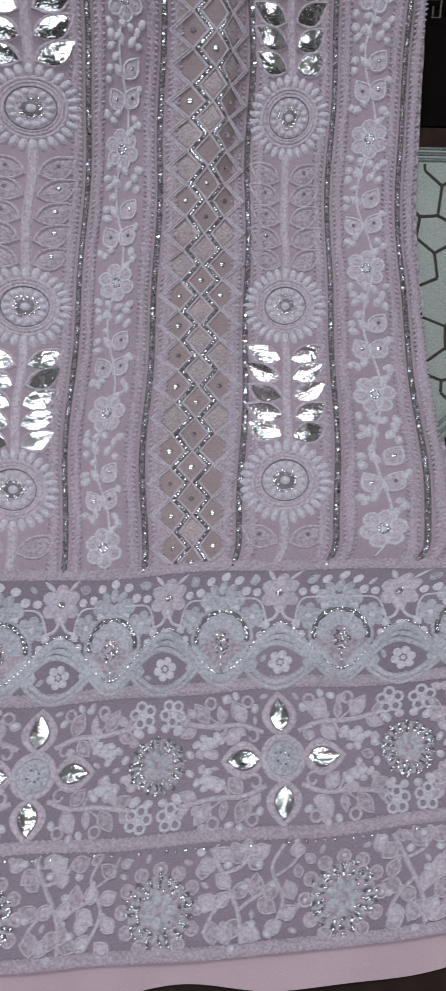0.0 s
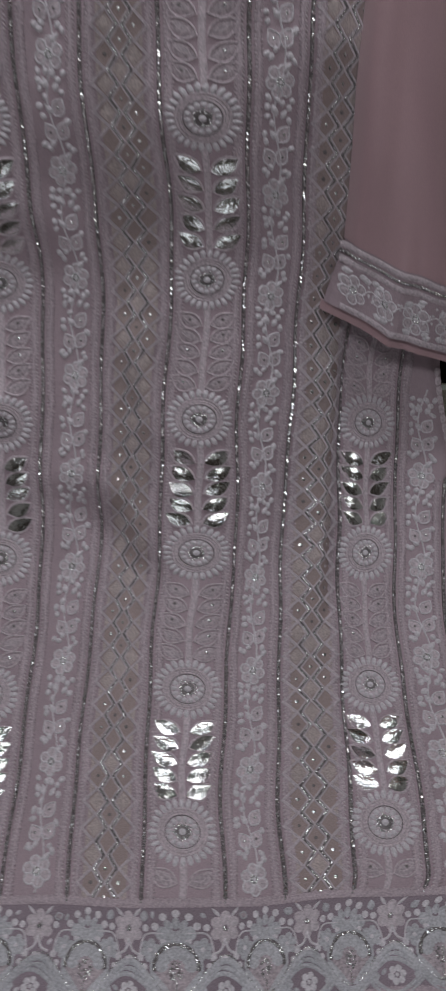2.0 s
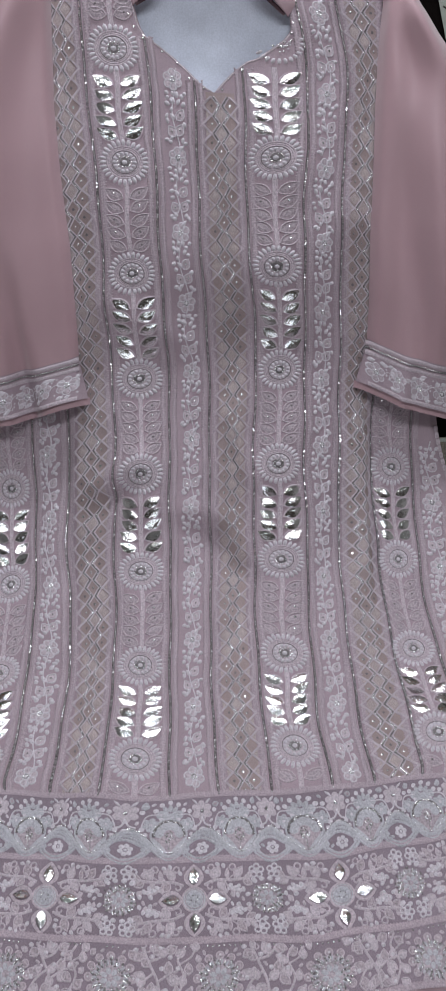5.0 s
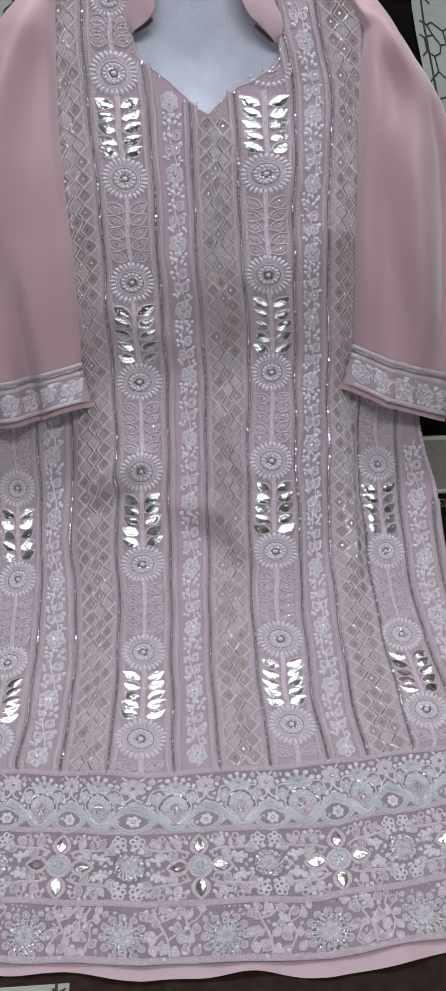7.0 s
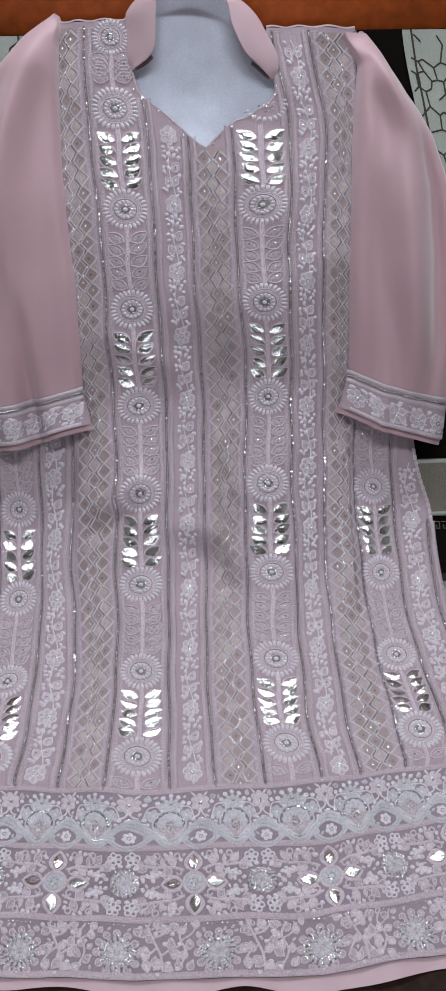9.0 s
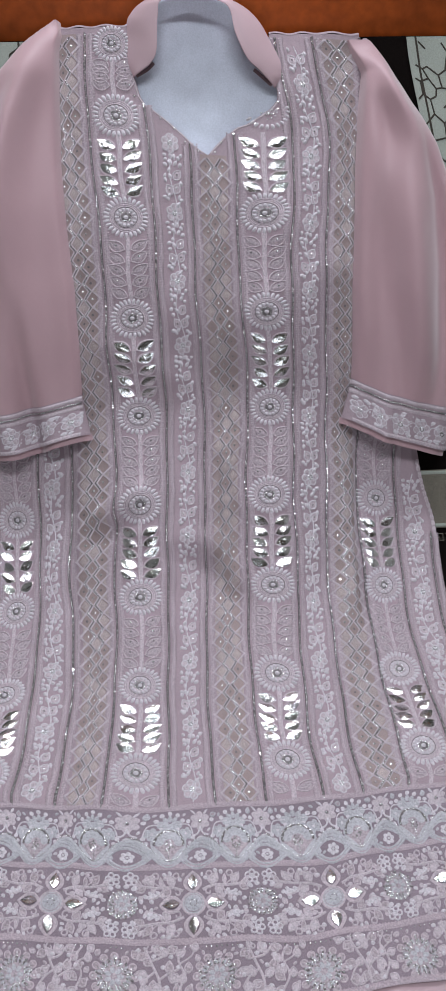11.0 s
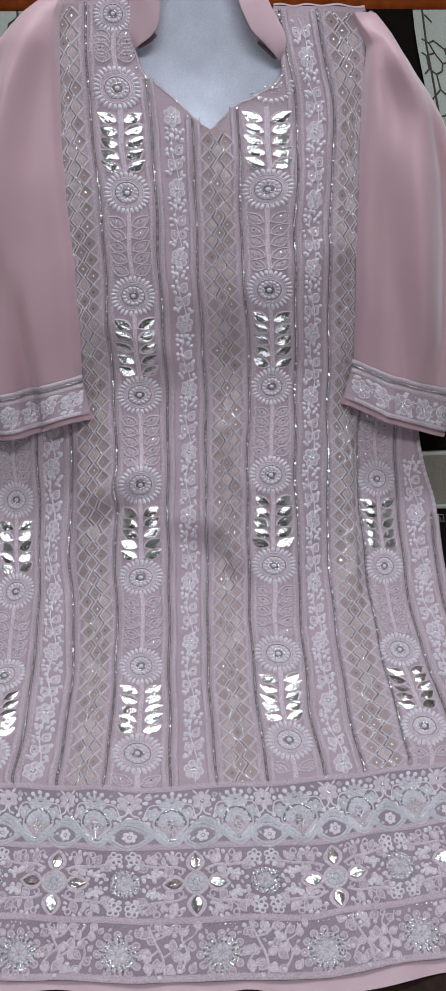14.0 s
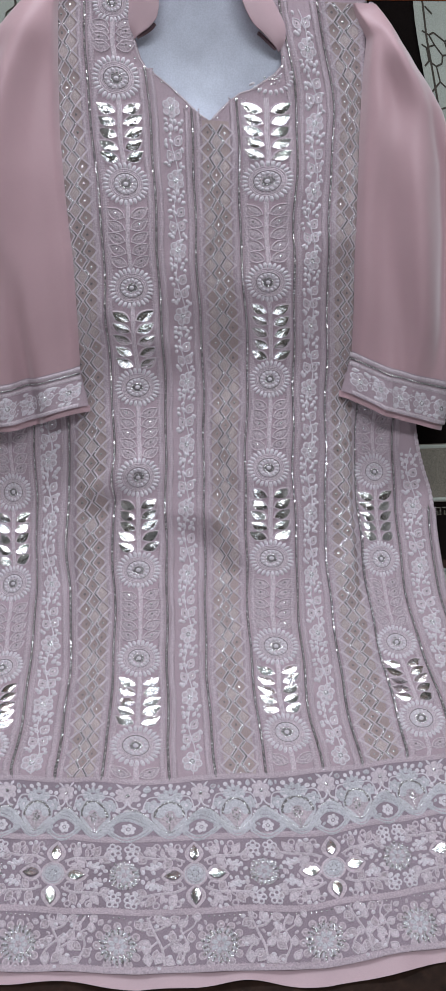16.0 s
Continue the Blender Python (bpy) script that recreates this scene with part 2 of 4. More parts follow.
class Work:
    """Needlework in the flat pattern, laid on the cloth when it is done."""

    def __init__(self, *mats):
        self.mats, self.v, self.f, self.m, self.n = mats, [], [], [], 0

    def add(self, verts, faces, mat):
        self.v.append(np.asarray(verts, float))
        k, i = self.n, self.mats.index(mat)
        self.f += [tuple(a + k for a in f) for f in faces]
        self.m += [i] * len(faces)
        self.n += len(verts)

    def cord(self, pts, wide, high, mat, closed=False, base=0.0):
        pts = np.asarray(pts, float)
        relief = .55 if mat is THREAD else 1.0
        if closed:
            pts = np.vstack([pts, pts[:1]])
            t = np.gradient(np.vstack([pts[-2:-1], pts, pts[1:2]]), axis=0)[1:-1]
        else:
            t = np.gradient(pts, axis=0)
        t /= np.maximum(np.linalg.norm(t, axis=1, keepdims=True), 1e-9)
        nrm = np.stack([-t[:, 1], t[:, 0]], 1)
        w = np.asarray(wide) * np.ones(len(pts))
        rows = [np.column_stack([pts + nrm * (k * w)[:, None], np.full(len(pts), z)])
                for k, z in ((-.5, base - .0004), (-.26, base + high * relief), (.26, base + high * relief), (.5, base - .0004))]
        n = len(pts)
        faces = [(r * n + i, (r + 1) * n + i, (r + 1) * n + i + 1, r * n + i + 1) for r in range(3) for i in range(n - 1)]
        self.add(np.vstack(rows), [f[::-1] for f in faces], mat)

    def pad(self, outline, high, mat, base=0.0):
        o = np.asarray(outline, float)
        c, n = o.mean(0), len(o)
        inner = c + (o - c) * .66
        v = np.vstack([np.column_stack([o, np.full(n, base - .0003)]), np.column_stack([inner, np.full(n, base + high * .85)]), [[*c, base + high]]])
        f = [(i, (i + 1) % n, n + (i + 1) % n, n + i) for i in range(n)] + [(n + i, n + (i + 1) % n, 2 * n) for i in range(n)]
        area = np.sum(o[:, 0] * np.roll(o[:, 1], -1) - o[:, 1] * np.roll(o[:, 0], -1))
        self.add(v, f if area > 0 else [g[::-1] for g in f], mat)

    def oval(self, c, a, b, turn, high, mat, n=9, base=0.0):
        k = np.linspace(0, 2 * np.pi, n, endpoint=False)
        x, y = a * np.cos(k), b * np.sin(k)
        cs, sn = math.cos(turn), math.sin(turn)
        self.pad(np.column_stack([c[0] + x * cs - y * sn, c[1] + x * sn + y * cs]), high, mat, base)

    def bead(self, c, r, mat, high=None, n=6, base=0.0):
        k = np.linspace(0, 2 * np.pi, n, endpoint=False) + random.random() * 6
        ring = np.column_stack([c[0] + r * np.cos(k), c[1] + r * np.sin(k), np.full(n, base)])
        tip = np.array([[c[0] + random.uniform(-.4, .4) * r, c[1] + random.uniform(-.4, .4) * r, base + (high or r)]])
        self.add(np.vstack([ring, tip]), [(i, (i + 1) % n, n) for i in range(n)], mat)

    def ring(self, c, r, wide, high, mat, n=12, base=0.0):
        k = np.linspace(0, 2 * np.pi, n, endpoint=False)
        self.cord(np.column_stack([c[0] + r * np.cos(k), c[1] + r * np.sin(k)]), wide, high, mat, True, base)

    def done(self, name, parent, label="", shape=cloth, flat=False):
        if shape is cloth:
            LAID.append(np.vstack(self.v)[:, :2])
        return link_mesh(name, shape(*np.vstack(self.v).T), self.f, self.mats, self.m, parent, label, flat)


def lens(base, tip, wide, n=5, bend=0.0):
    """The outline of a leaf."""
    b, t = np.array(base), np.array(tip)
    d = t - b
    side = np.array([-d[1], d[0]]) / np.linalg.norm(d)
    k = np.linspace(0, 1, n + 2)
    bow = np.sin(np.pi * k**.85)
    mid = b + d * k[:, None] + side * (bend * bow)[:, None]
    right, left = mid - side * (wide / 2 * bow)[:, None], mid + side * (wide / 2 * bow)[:, None]
    return np.vstack([right, left[-2:0:-1]])


def curve(*pts, n=10):
    """A smooth line through points."""
    p = np.array(pts, float)
    p = np.vstack([2 * p[0] - p[1], p, 2 * p[-1] - p[-2]])
    out = []
    for i in range(1, len(p) - 2):
        for t in np.linspace(0, 1, n, endpoint=False):
            out.append(.5 * (2 * p[i] + (p[i + 1] - p[i - 1]) * t + (2 * p[i - 1] - 5 * p[i] + 4 * p[i + 1] - p[i + 2]) * t * t
                             + (3 * p[i] - p[i - 1] - 3 * p[i + 1] + p[i + 2]) * t**3))
    return np.vstack([out, p[-2]])


def sheet(name, left, right, q0, q1, mat, parent, label="", across=120, along=200, rim=.012, drop=.006, h=0.0, shape=cloth):
    """A panel of cloth between two edges, given across as functions of the chainage; its rims sink to the support."""
    q, k = np.meshgrid(np.linspace(q0, q1, along), np.linspace(0, 1, across), indexing="ij")
    l, r = left(q), right(q)
    p = l + (r - l) * k
    edge = np.minimum(p - l, r - p)
    hh = h - drop * (1 - smooth(edge, 0, rim)) if rim else np.full_like(p, h)
    v = shape(p.ravel(), q.ravel(), np.asarray(hh).ravel())
    f = [(j * across + i, j * across + i + 1, (j + 1) * across + i + 1, (j + 1) * across + i) for j in range(along - 1) for i in range(across - 1)]
    return link_mesh(name, v, f, [mat], None, parent, label)


def empty(name, at, label, category, group="", kind=""):
    ob = new(name)
    ob.location = at
    ob.empty_display_size = 0.05
    return tagged(ob, label, category, group, kind)


def knots(ks, vs):
    return lambda q: np.interp(q, ks, vs)


# ---- room ----
def box(name, lo, hi, mat, parent=None, bevel=0.0, label="", seg=2):
    bm = bmesh.new()
    bmesh.ops.create_cube(bm, size=1)
    for v in bm.verts:
        v.co = [(a + b) / 2 + c * (b - a) for a, b, c in zip(lo, hi, v.co)]
    if bevel:
        bmesh.ops.bevel(bm, geom=list(bm.edges), offset=bevel, segments=seg, affect="EDGES", profile=.5)
    me = bpy.data.meshes.new(name)
    bm.to_mesh(me)
    bm.free()
    me.materials.append(mat)
    for f in me.polygons:
        f.use_smooth = bool(bevel)
    ob = new(name, me)
    if parent:
        join_to(ob, parent)
    if label:
        ob["label"] = label
    return ob


for name, lo, hi, mat, cat in (
        ("floor", (-2.2, -2.4, -.1), (2.2, 1.4, 0), FLOOR, "floor"), ("ceiling", (-2.2, -2.4, 2.8), (2.2, 1.4, 2.9), CEILING, "ceiling"),
        ("wall_north", (-2.2, 1.3, 0), (2.2, 1.4, 2.8), PLASTER, "wall"),
        ("wall_west", (-2.2, -2.3, 0), (-2.1, 1.3, 2.8), PLASTER, "wall"), ("wall_east", (2.1, -2.3, 0), (2.2, 1.3, 2.8), PLASTER, "wall")):
    tagged(box(name, lo, hi, mat), "plain painted " + cat + " of the room", cat, kind="structure")

# the unseen wall behind the camera, and a window added to light the foil
south = tagged(box("wall_south", (-2.2, -2.4, 0), (2.2, -2.3, .75), UMBER), "unseen wall kept dark for the foil reflections, with a window opening", "wall", kind="structure")
for lo, hi in (((-2.2, -2.4, 1.50), (2.2, -2.3, 2.8)), ((-2.2, -2.4, .75), (-.85, -2.3, 1.50)), ((.55, -2.4, .75), (2.2, -2.3, 1.50))):
    box("wall_piece", lo, hi, UMBER, south)
window = tagged(box("added_window", (-.85, -2.40, .75), (.55, -2.385, 1.50), CREAM), "added unseen window with a plain frame, backing a lamp", "window", kind="structure")
for lo, hi in (((-.85, -2.385, .75), (-.80, -2.31, 1.50)), ((.50, -2.385, .75), (.55, -2.31, 1.50)), ((-.80, -2.385, .75), (.50, -2.31, .80)),
               ((-.80, -2.385, 1.45), (.50, -2.31, 1.50)), ((-.17, -2.325, .80), (-.13, -2.305, 1.45))):
    box("window_frame", lo, hi, BROWN, window, .004)

# ---- sofa ----
sofa = empty("sofa", (0, .3, 0), "wooden sofa with orange varnished top rail and dark seat", "sofa")
box("seat_base", (-.95, -.12, .12), (.95, .62, .36), BROWN, sofa, .015)
box("seat_cushion", (-.94, -.15, .345), (.94, .60, .424), BROWN, sofa, .02, "dark brown seat")
for x in (-.88, .88):
    for y in (-.06, .60):
        box("leg", (x - .035, y - .035, 0), (x + .035, y + .035, .13), BROWN, sofa, .006)


def back_shape(name, x0, x1, s0, s1, off, thick, mat, parent):
    """A slab behind the side section of the drape."""
    s = np.linspace(s0, s1, 40)
    y, z = (np.interp(s, CHAIN, t) for t in SECTIONS[2:])
    ty, tz = np.gradient(y), np.gradient(z)
    n = np.hypot(ty, tz)
    ny, nz = -tz / n, ty / n
    v, f = [], []
    for x in (x0, x1):
        for d in (off, off - thick):
            v += [(x, a + d * c, b + d * e) for a, b, c, e in zip(y, z, ny, nz)]
    k = len(s)
    for i in range(k - 1):
        f += [(i, 2 * k + i, 2 * k + i + 1, i + 1), (k + i, k + i + 1, 3 * k + i + 1, 3 * k + i),
              (i, i + 1, k + i + 1, k + i), (2 * k + i, 3 * k + i, 3 * k + i + 1, 2 * k + i + 1)]
    f += [(0, k, 3 * k, 2 * k), (k - 1, 3 * k - 1, 4 * k - 1, 2 * k - 1)]
    return link_mesh(name, v, f, [mat], None, parent, flat=True)


back_shape("backrest", -.94, .94, .53, 1.174, -.030, .07, BROWN, sofa)
box("top_rail", (-.98, .835, 1.10), (.98, .905, 1.38), RAIL, sofa, .012, "orange varnished wooden top rail")
for x in (-1.0, 1.0):
    box("armrest", (x - .05, -.12, .40), (x + .05, .80, .64), BROWN, sofa, .02)


# ---- covers on the sofa ----
def under(p, q, h):
    """The lie of the covers: the seat and the back of the sofa itself."""
    p, q = np.asarray(p, float), np.asarray(q, float)
    e = 1e-3
    y, z = (np.interp(q, CHAIN, t) for t in SECTIONS[2:])
    y2, z2 = (np.interp(q + e, CHAIN, t) for t in SECTIONS[2:])
    n = np.hypot(y2 - y, z2 - z)
    off = np.asarray(h) - .008 - .008 * smooth(q, .3, .6)
    return np.stack([p, y - (z2 - z) / n * off, z + (y2 - y) / n * off], -1)


back_cover = empty("sofa_back_cover", (0, .7, .6), "black and cream jacquard cover over the sofa back", "sofa cover")
seat_cover = empty("sofa_seat_cover", (0, .2, .43), "dark jacquard seat cover with cream pebble panels", "sofa cover")
flat_edge = lambda v: (lambda q: np.full_like(q, v))
sheet("cloth", flat_edge(-.93), flat_edge(.93), .53, 1.178, BLACK, back_cover, across=60, along=80, rim=0, shape=under)
sheet("cloth", flat_edge(-.93), flat_edge(.93), .46, .525, BLACK, seat_cover, across=60, along=16, rim=0, shape=under)
sheet("cloth", flat_edge(-.93), flat_edge(.93), -.139, .459, BROWN, seat_cover, across=60, along=60, rim=0, shape=under)
front = box("front_drop", (-.93, -.162, .22), (.93, -.150, .424), BLACK, seat_cover, .004)


def pebbles(parent, x0, x1, q0, q1, cell, cut=9.0, slope=.95, rim=True, bow=0.0):
    """A cream panel crossed by an irregular net of dark woven lines."""
    w, net = Work(CREAM), Work(LINES, CREAM)
    nx, nq = max(2, int((x1 - x0) / .02)), max(2, int((q1 - q0) / .02))
    gx, gq = np.meshgrid(np.linspace(x0, x1, nx + 1), np.linspace(q0, q1, nq + 1), indexing="ij")
    gq = np.maximum(gq, q0 + np.maximum(0, gx - x0 - cut) * slope)
    gx, gq = gx.ravel(), gq.ravel()
    w.add(np.column_stack([gx, gq, np.full(len(gx), .004)]),
          [(i * (nq + 1) + j, (i + 1) * (nq + 1) + j, (i + 1) * (nq + 1) + j + 1, i * (nq + 1) + j + 1) for i in range(nx) for j in range(nq)], CREAM)
    rnd = random.Random(int(x0 * 1000) + 7)
    cols, rows = int((x1 - x0) / cell) + 3, int((q1 - q0) / (cell * .87)) + 3
    seeds = {(i, j): np.array((x0 + (i - 1 + .5 * (j % 2)) * cell + rnd.uniform(-.46, .46) * cell, q0 + (j - 1) * .87 * cell + rnd.uniform(-.46, .46) * cell))
             for i in range(-1, cols + 2) for j in range(-1, rows + 2)}

    def corner(*keys):
        return sum(seeds[k] for k in keys) / 3 if all(k in seeds for k in keys) else None

    low = lambda a: q0 + .004 + max(0, a - x0 - cut) * slope
    inside = lambda a: x0 + .003 < a[0] < x1 - .003 and low(a[0]) < a[1] < q1 - .004
    for (i, j) in list(seeds):
        o, o2 = j % 2, (j - 1) % 2
        up, down = corner((i, j), (i + 1, j), (i + o, j + 1)), corner((i, j), (i + o, j + 1), (i - 1 + o, j + 1))
        a2 = i + 1 - o2
        below = corner((a2, j - 1), (a2 + o2, j), (a2 - 1 + o2, j))
        left = corner((i - 1, j), (i, j), (i - 1 + o, j + 1))
        for a, b in ((up, below), (up, down), (down, left)):
            if a is None or b is None or not (inside(a) or inside(b)) or rnd.random() < .12:
                continue
            line = a + (b - a) * np.linspace(0, 1, 5)[:, None]
            line = np.array([c for c in line if inside(c)])
            if len(line) > 1:
                net.cord(line, .0024, .0005, LINES, base=.0042)
    if rim:
        for x in (x0 + .012, x1 - .012):
            net.cord(np.column_stack([np.full(12, x), np.linspace(q0 + .012, q1, 12)]), .003, .0006, LINES, base=.0042)
    lie = lambda p, q, h: under(p + bow * (1 - smooth(q, 1.0, 1.20)), q, h)
    panel = w.done("pebble_panel", parent, "cream panel with dark woven pebble lines", lie)
    if net.n:
        tagged(net.done("woven_line", panel, "dark woven lines", lie), kind="stuff")
    return panel


pebbles(back_cover, .277, .60, .70, 1.176, .026, bow=.034)
pebbles(back_cover, -.62, -.205, .70, 1.176, .026)
pebbles(seat_cover, .30, .48, .238, .441, .025, cut=.035, rim=False)
pebbles(seat_cover, .245, .50, -.130, -.050, .026)
pebbles(seat_cover, -.48, -.36, .300, .441, .026, rim=False)
pebbles(seat_cover, -.262, -.16, -.130, -.045, .026)

# striped selvedge above the pebbles and along their slanting edge
w = Work(SAGE, CREAM)
for k in range(5):
    w.cord(np.column_stack([np.linspace(.302, .478, 20), np.full(20, .4372 + .0019 * k)]), .0018, .0008, CREAM if k % 2 else SAGE, base=.0044)
    d = .0030 * k
    w.cord(np.column_stack([np.linspace(.338, .478, 20), .2405 + d + np.maximum(0, np.linspace(.338, .478, 20) - .335) * .95]), .0026, .0008, SAGE if k % 2 else CREAM, base=.0046)
tagged(w.done("selvedge", seat_cover, "finely striped selvedge", under), kind="stuff")

# woven border at the foot of the back cover
for x0, x1 in ((.27, .62), (-.62, -.27)):
    w = Work(GOLD, CREAM, BLACK)
    gx = np.linspace(x0, x1, 30)
    w.add(np.column_stack([np.r_[gx, gx], np.r_[np.full(30, .542), np.full(30, .622)], np.full(60, .005)]),
          [(i, i + 1, 31 + i, 30 + i) for i in range(29)], GOLD)
    for q, wd in ((.546, .006), (.618, .006), (.556, .002), (.609, .002)):
        w.cord(np.column_stack([gx, np.full(30, q)]), wd, .0012, CREAM, base=.0052)
    for c in np.arange(x0 + .060, x1, .052):
        for k in range(8):
            a = k * math.pi / 4
            w.pad(lens((c + .004 * math.cos(a), .582 + .004 * math.sin(a)), (c + .021 * math.cos(a), .582 + .021 * math.sin(a)), .010), .0008, BLACK, base=.0054)
            w.cord(lens((c + .002 * math.cos(a), .582 + .002 * math.sin(a)), (c + .0235 * math.cos(a), .582 + .0235 * math.sin(a)), .014), .0012, .0006, CREAM, True, base=.0056)
    for c in np.arange(x0, x1, .011):
        w.cord([(c, .534), (c + .008, .534), (c + .008, .524), (c + .003, .524), (c + .003, .530)], .0014, .0006, GOLD, base=.002)
    w.done("woven_border", back_cover, "silver grey border with black rosettes and key fringe", under)

# scroll panels on the seat cover
for sx in (1, -1):
    w = Work(SAGE, CREAM)
    gx, gq = np.meshgrid(np.linspace(.335, .50, 9), np.linspace(.03, .222, 11), indexing="ij")
    gq = gq - np.maximum(0, .375 - gx) * .9 * (gq > .2)
    w.add(np.column_stack([sx * gx.ravel(), gq.ravel(), np.full(99, .003)]), [((i * 11 + m), (i + 1) * 11 + m, (i + 1) * 11 + m + 1, i * 11 + m + 1)[::sx] for i in range(8) for m in range(10)], SAGE)
    for k in range(5):
        c = (sx * (.381 + .022 * (k % 2)), .052 + .033 * k)
        a = np.linspace(0, 5.4, 26)
        r = .0170 * (1 - a / 7.5)
        w.cord(np.column_stack([c[0] + sx * r * np.cos(a + k), c[1] + r * np.sin(a + k)]), .0058, .0010, CREAM, base=.0034)
        for m in range(4):
            b = (sx * (.357 + .010 * m), .040 + .036 * k + .004 * (m % 2))
            w.pad(lens(b, (b[0] + sx * .012, b[1] + .009), .0065), .0010, CREAM, base=.0034)
    for q in (.0335, .112, .2075):
        w.cord(np.column_stack([sx * np.linspace(.36, .495, 12), np.full(12, q)]), .0030, .0010, CREAM, base=.0034)
    w.done("scroll_panel", seat_cover, "sage grey panel with cream woven scrolls", under)
random.seed(3)
w = Work(PLASTER)
for k in range(46):
    w.oval((random.choice((-.2, -.1, .05)) + random.gauss(0, .07), 1.20 + abs(random.gauss(0, .03))), random.uniform(.0005, .0016), random.uniform(.0004, .001), random.random() * 3, .0003, PLASTER, 6)
tagged(w.done("paint_fleck", sofa, "scattered pale flecks on the varnish", lambda p, q, h: np.stack([p, .8348 - h, q], -1)), kind="stuff")

# pink cloth hung over the rail
hung = np.meshgrid(np.linspace(0, 1, 30), np.linspace(0, 1, 30), indexing="ij")
k, j = hung[0].ravel(), hung[1].ravel()
v = np.stack([.335 + .16 * k + .02 * np.sin(j * 5), .830 - .008 * np.sin(k * 17 + j * 4) - .010 * np.sin(j * 3.1), 1.385 - j * (.200 - .03 * np.abs(np.sin(k * 6)) - .05 * k)], -1)
ob = link_mesh("pink_cloth", v, [(i * 30 + m, i * 30 + m + 1, i * 30 + 31 + m, i * 30 + 30 + m) for i in range(29) for m in range(29)], [LINING])
tagged(ob, "crumpled pink cloth hung over the sofa rail", "cloth")

# ---- kurta: panels ----
kurta = empty("kurta", (0, .3, .44), "pale pink embroidered long kurta laid out over the sofa", "kurta")
BODY_L = knots([-.06, .10, .168, .20, .33, .50, .61, .66, .75, .90, 1.0, 1.18], [-.392, -.385, -.375, -.358, -.350, -.345, -.330, -.31, -.29, -.25, -.215, -.170])
BODY_R = knots([-0.06, 0.07, 0.1, 0.13, 0.168, 0.192, 0.229, 0.274, 0.311, 0.357, 0.417, 0.5, 0.56, 0.61, 0.66, 0.7, 0.75, 0.9, 1.0, 1.18], [0.432, 0.41, 0.376, 0.37, 0.36, 0.3372, 0.3336, 0.3362, 0.3351, 0.3348, 0.3344, 0.334, 0.328, 0.318, 0.306, 0.3, 0.28, 0.25, 0.225, 0.222])
NECK_L = knots([1.031, 1.0395, 1.0546, 1.068, 1.0796, 1.0888, 1.0977, 1.1212, 1.20], [.0195, .005, -.010, -.026, -.043, -.057, -.0624, -.068, -.074])
NECK_R = knots([1.031, 1.037, 1.0534, 1.0655, 1.0693, 1.0788, 1.0885, 1.098, 1.1128, 1.20], [.0215, .027, .0456, .062, .0726, .0846, .097, .105, .107, .110])
TOP_L, TOP_R = 1.179, 1.176
sheet("front_panel", BODY_L, BODY_R, .168, 1.031, NET, kurta, across=250, along=330, h=-.0003)
sheet("shoulder_panel", BODY_L, NECK_L, 1.031, TOP_L, NET, kurta, across=60, along=60, rim=0, h=-.0003)
sheet("shoulder_panel", NECK_R, BODY_R, 1.031, TOP_R, NET, kurta, across=60, along=60, rim=0, h=-.0003)
for q0, q1 in ((.101, .1685), (.022, .1005), (-.037, .0215)):
    sheet("hem_band", BODY_L, BODY_R, q0, q1, BAND_NET, kurta, "sheer greyish pink net band", across=250, along=34, h=-.0003)
sheet("lining", knots([-.1, .1], [-.365, -.36]), knots([-.1, .1], [.353, .350]), -.054, .06, LINING, kurta, "plain pink lining below the hem", across=140, along=20, h=-.004, rim=.01, drop=.004,
      shape=lambda p, q, h: cloth(p, q + .0028 * (np.sin(p * 34 + 1) + .5 * np.sin(p * 71)) * smooth(q, 0, -.05) + .006 * (1 - smooth(p, -.1, .25)) * smooth(q, 0, -.05), h + .001 * np.sin(p * 90) * smooth(q, 0, -.05)))
sheet("back_panel", knots([.99, 1.17, 1.19, 1.220], [-.13, -.10, -.068, -.03]), knots([.99, 1.16, 1.19, 1.220], [.16, .125, .092, .045]), .99, 1.220, INSIDE, kurta, "bluish white inside of the back", across=40, along=40, h=-.013, rim=0)
# the shoulders turn over to the back
for l, r, top in ((BODY_L, NECK_L, TOP_L), (NECK_R, BODY_R, TOP_R)):
    k, j = np.meshgrid(np.linspace(0, 1, 30), np.linspace(0, 1, 8))
    a = l(np.full_like(k, top))
    b = r(np.full_like(k, top))
    v = cloth((a + (b - a) * k).ravel(), (top + .006 * np.sin(j * 1.57) + .0012 * np.sin(k * 19)).ravel(), (-.022 * (1 - np.cos(j * 1.57))).ravel())
    link_mesh("shoulder_fold", v, [(m * 30 + i, m * 30 + i + 1, m * 30 + 31 + i, m * 30 + 30 + i) for m in range(7) for i in range(29)], [NET], None, kurta)

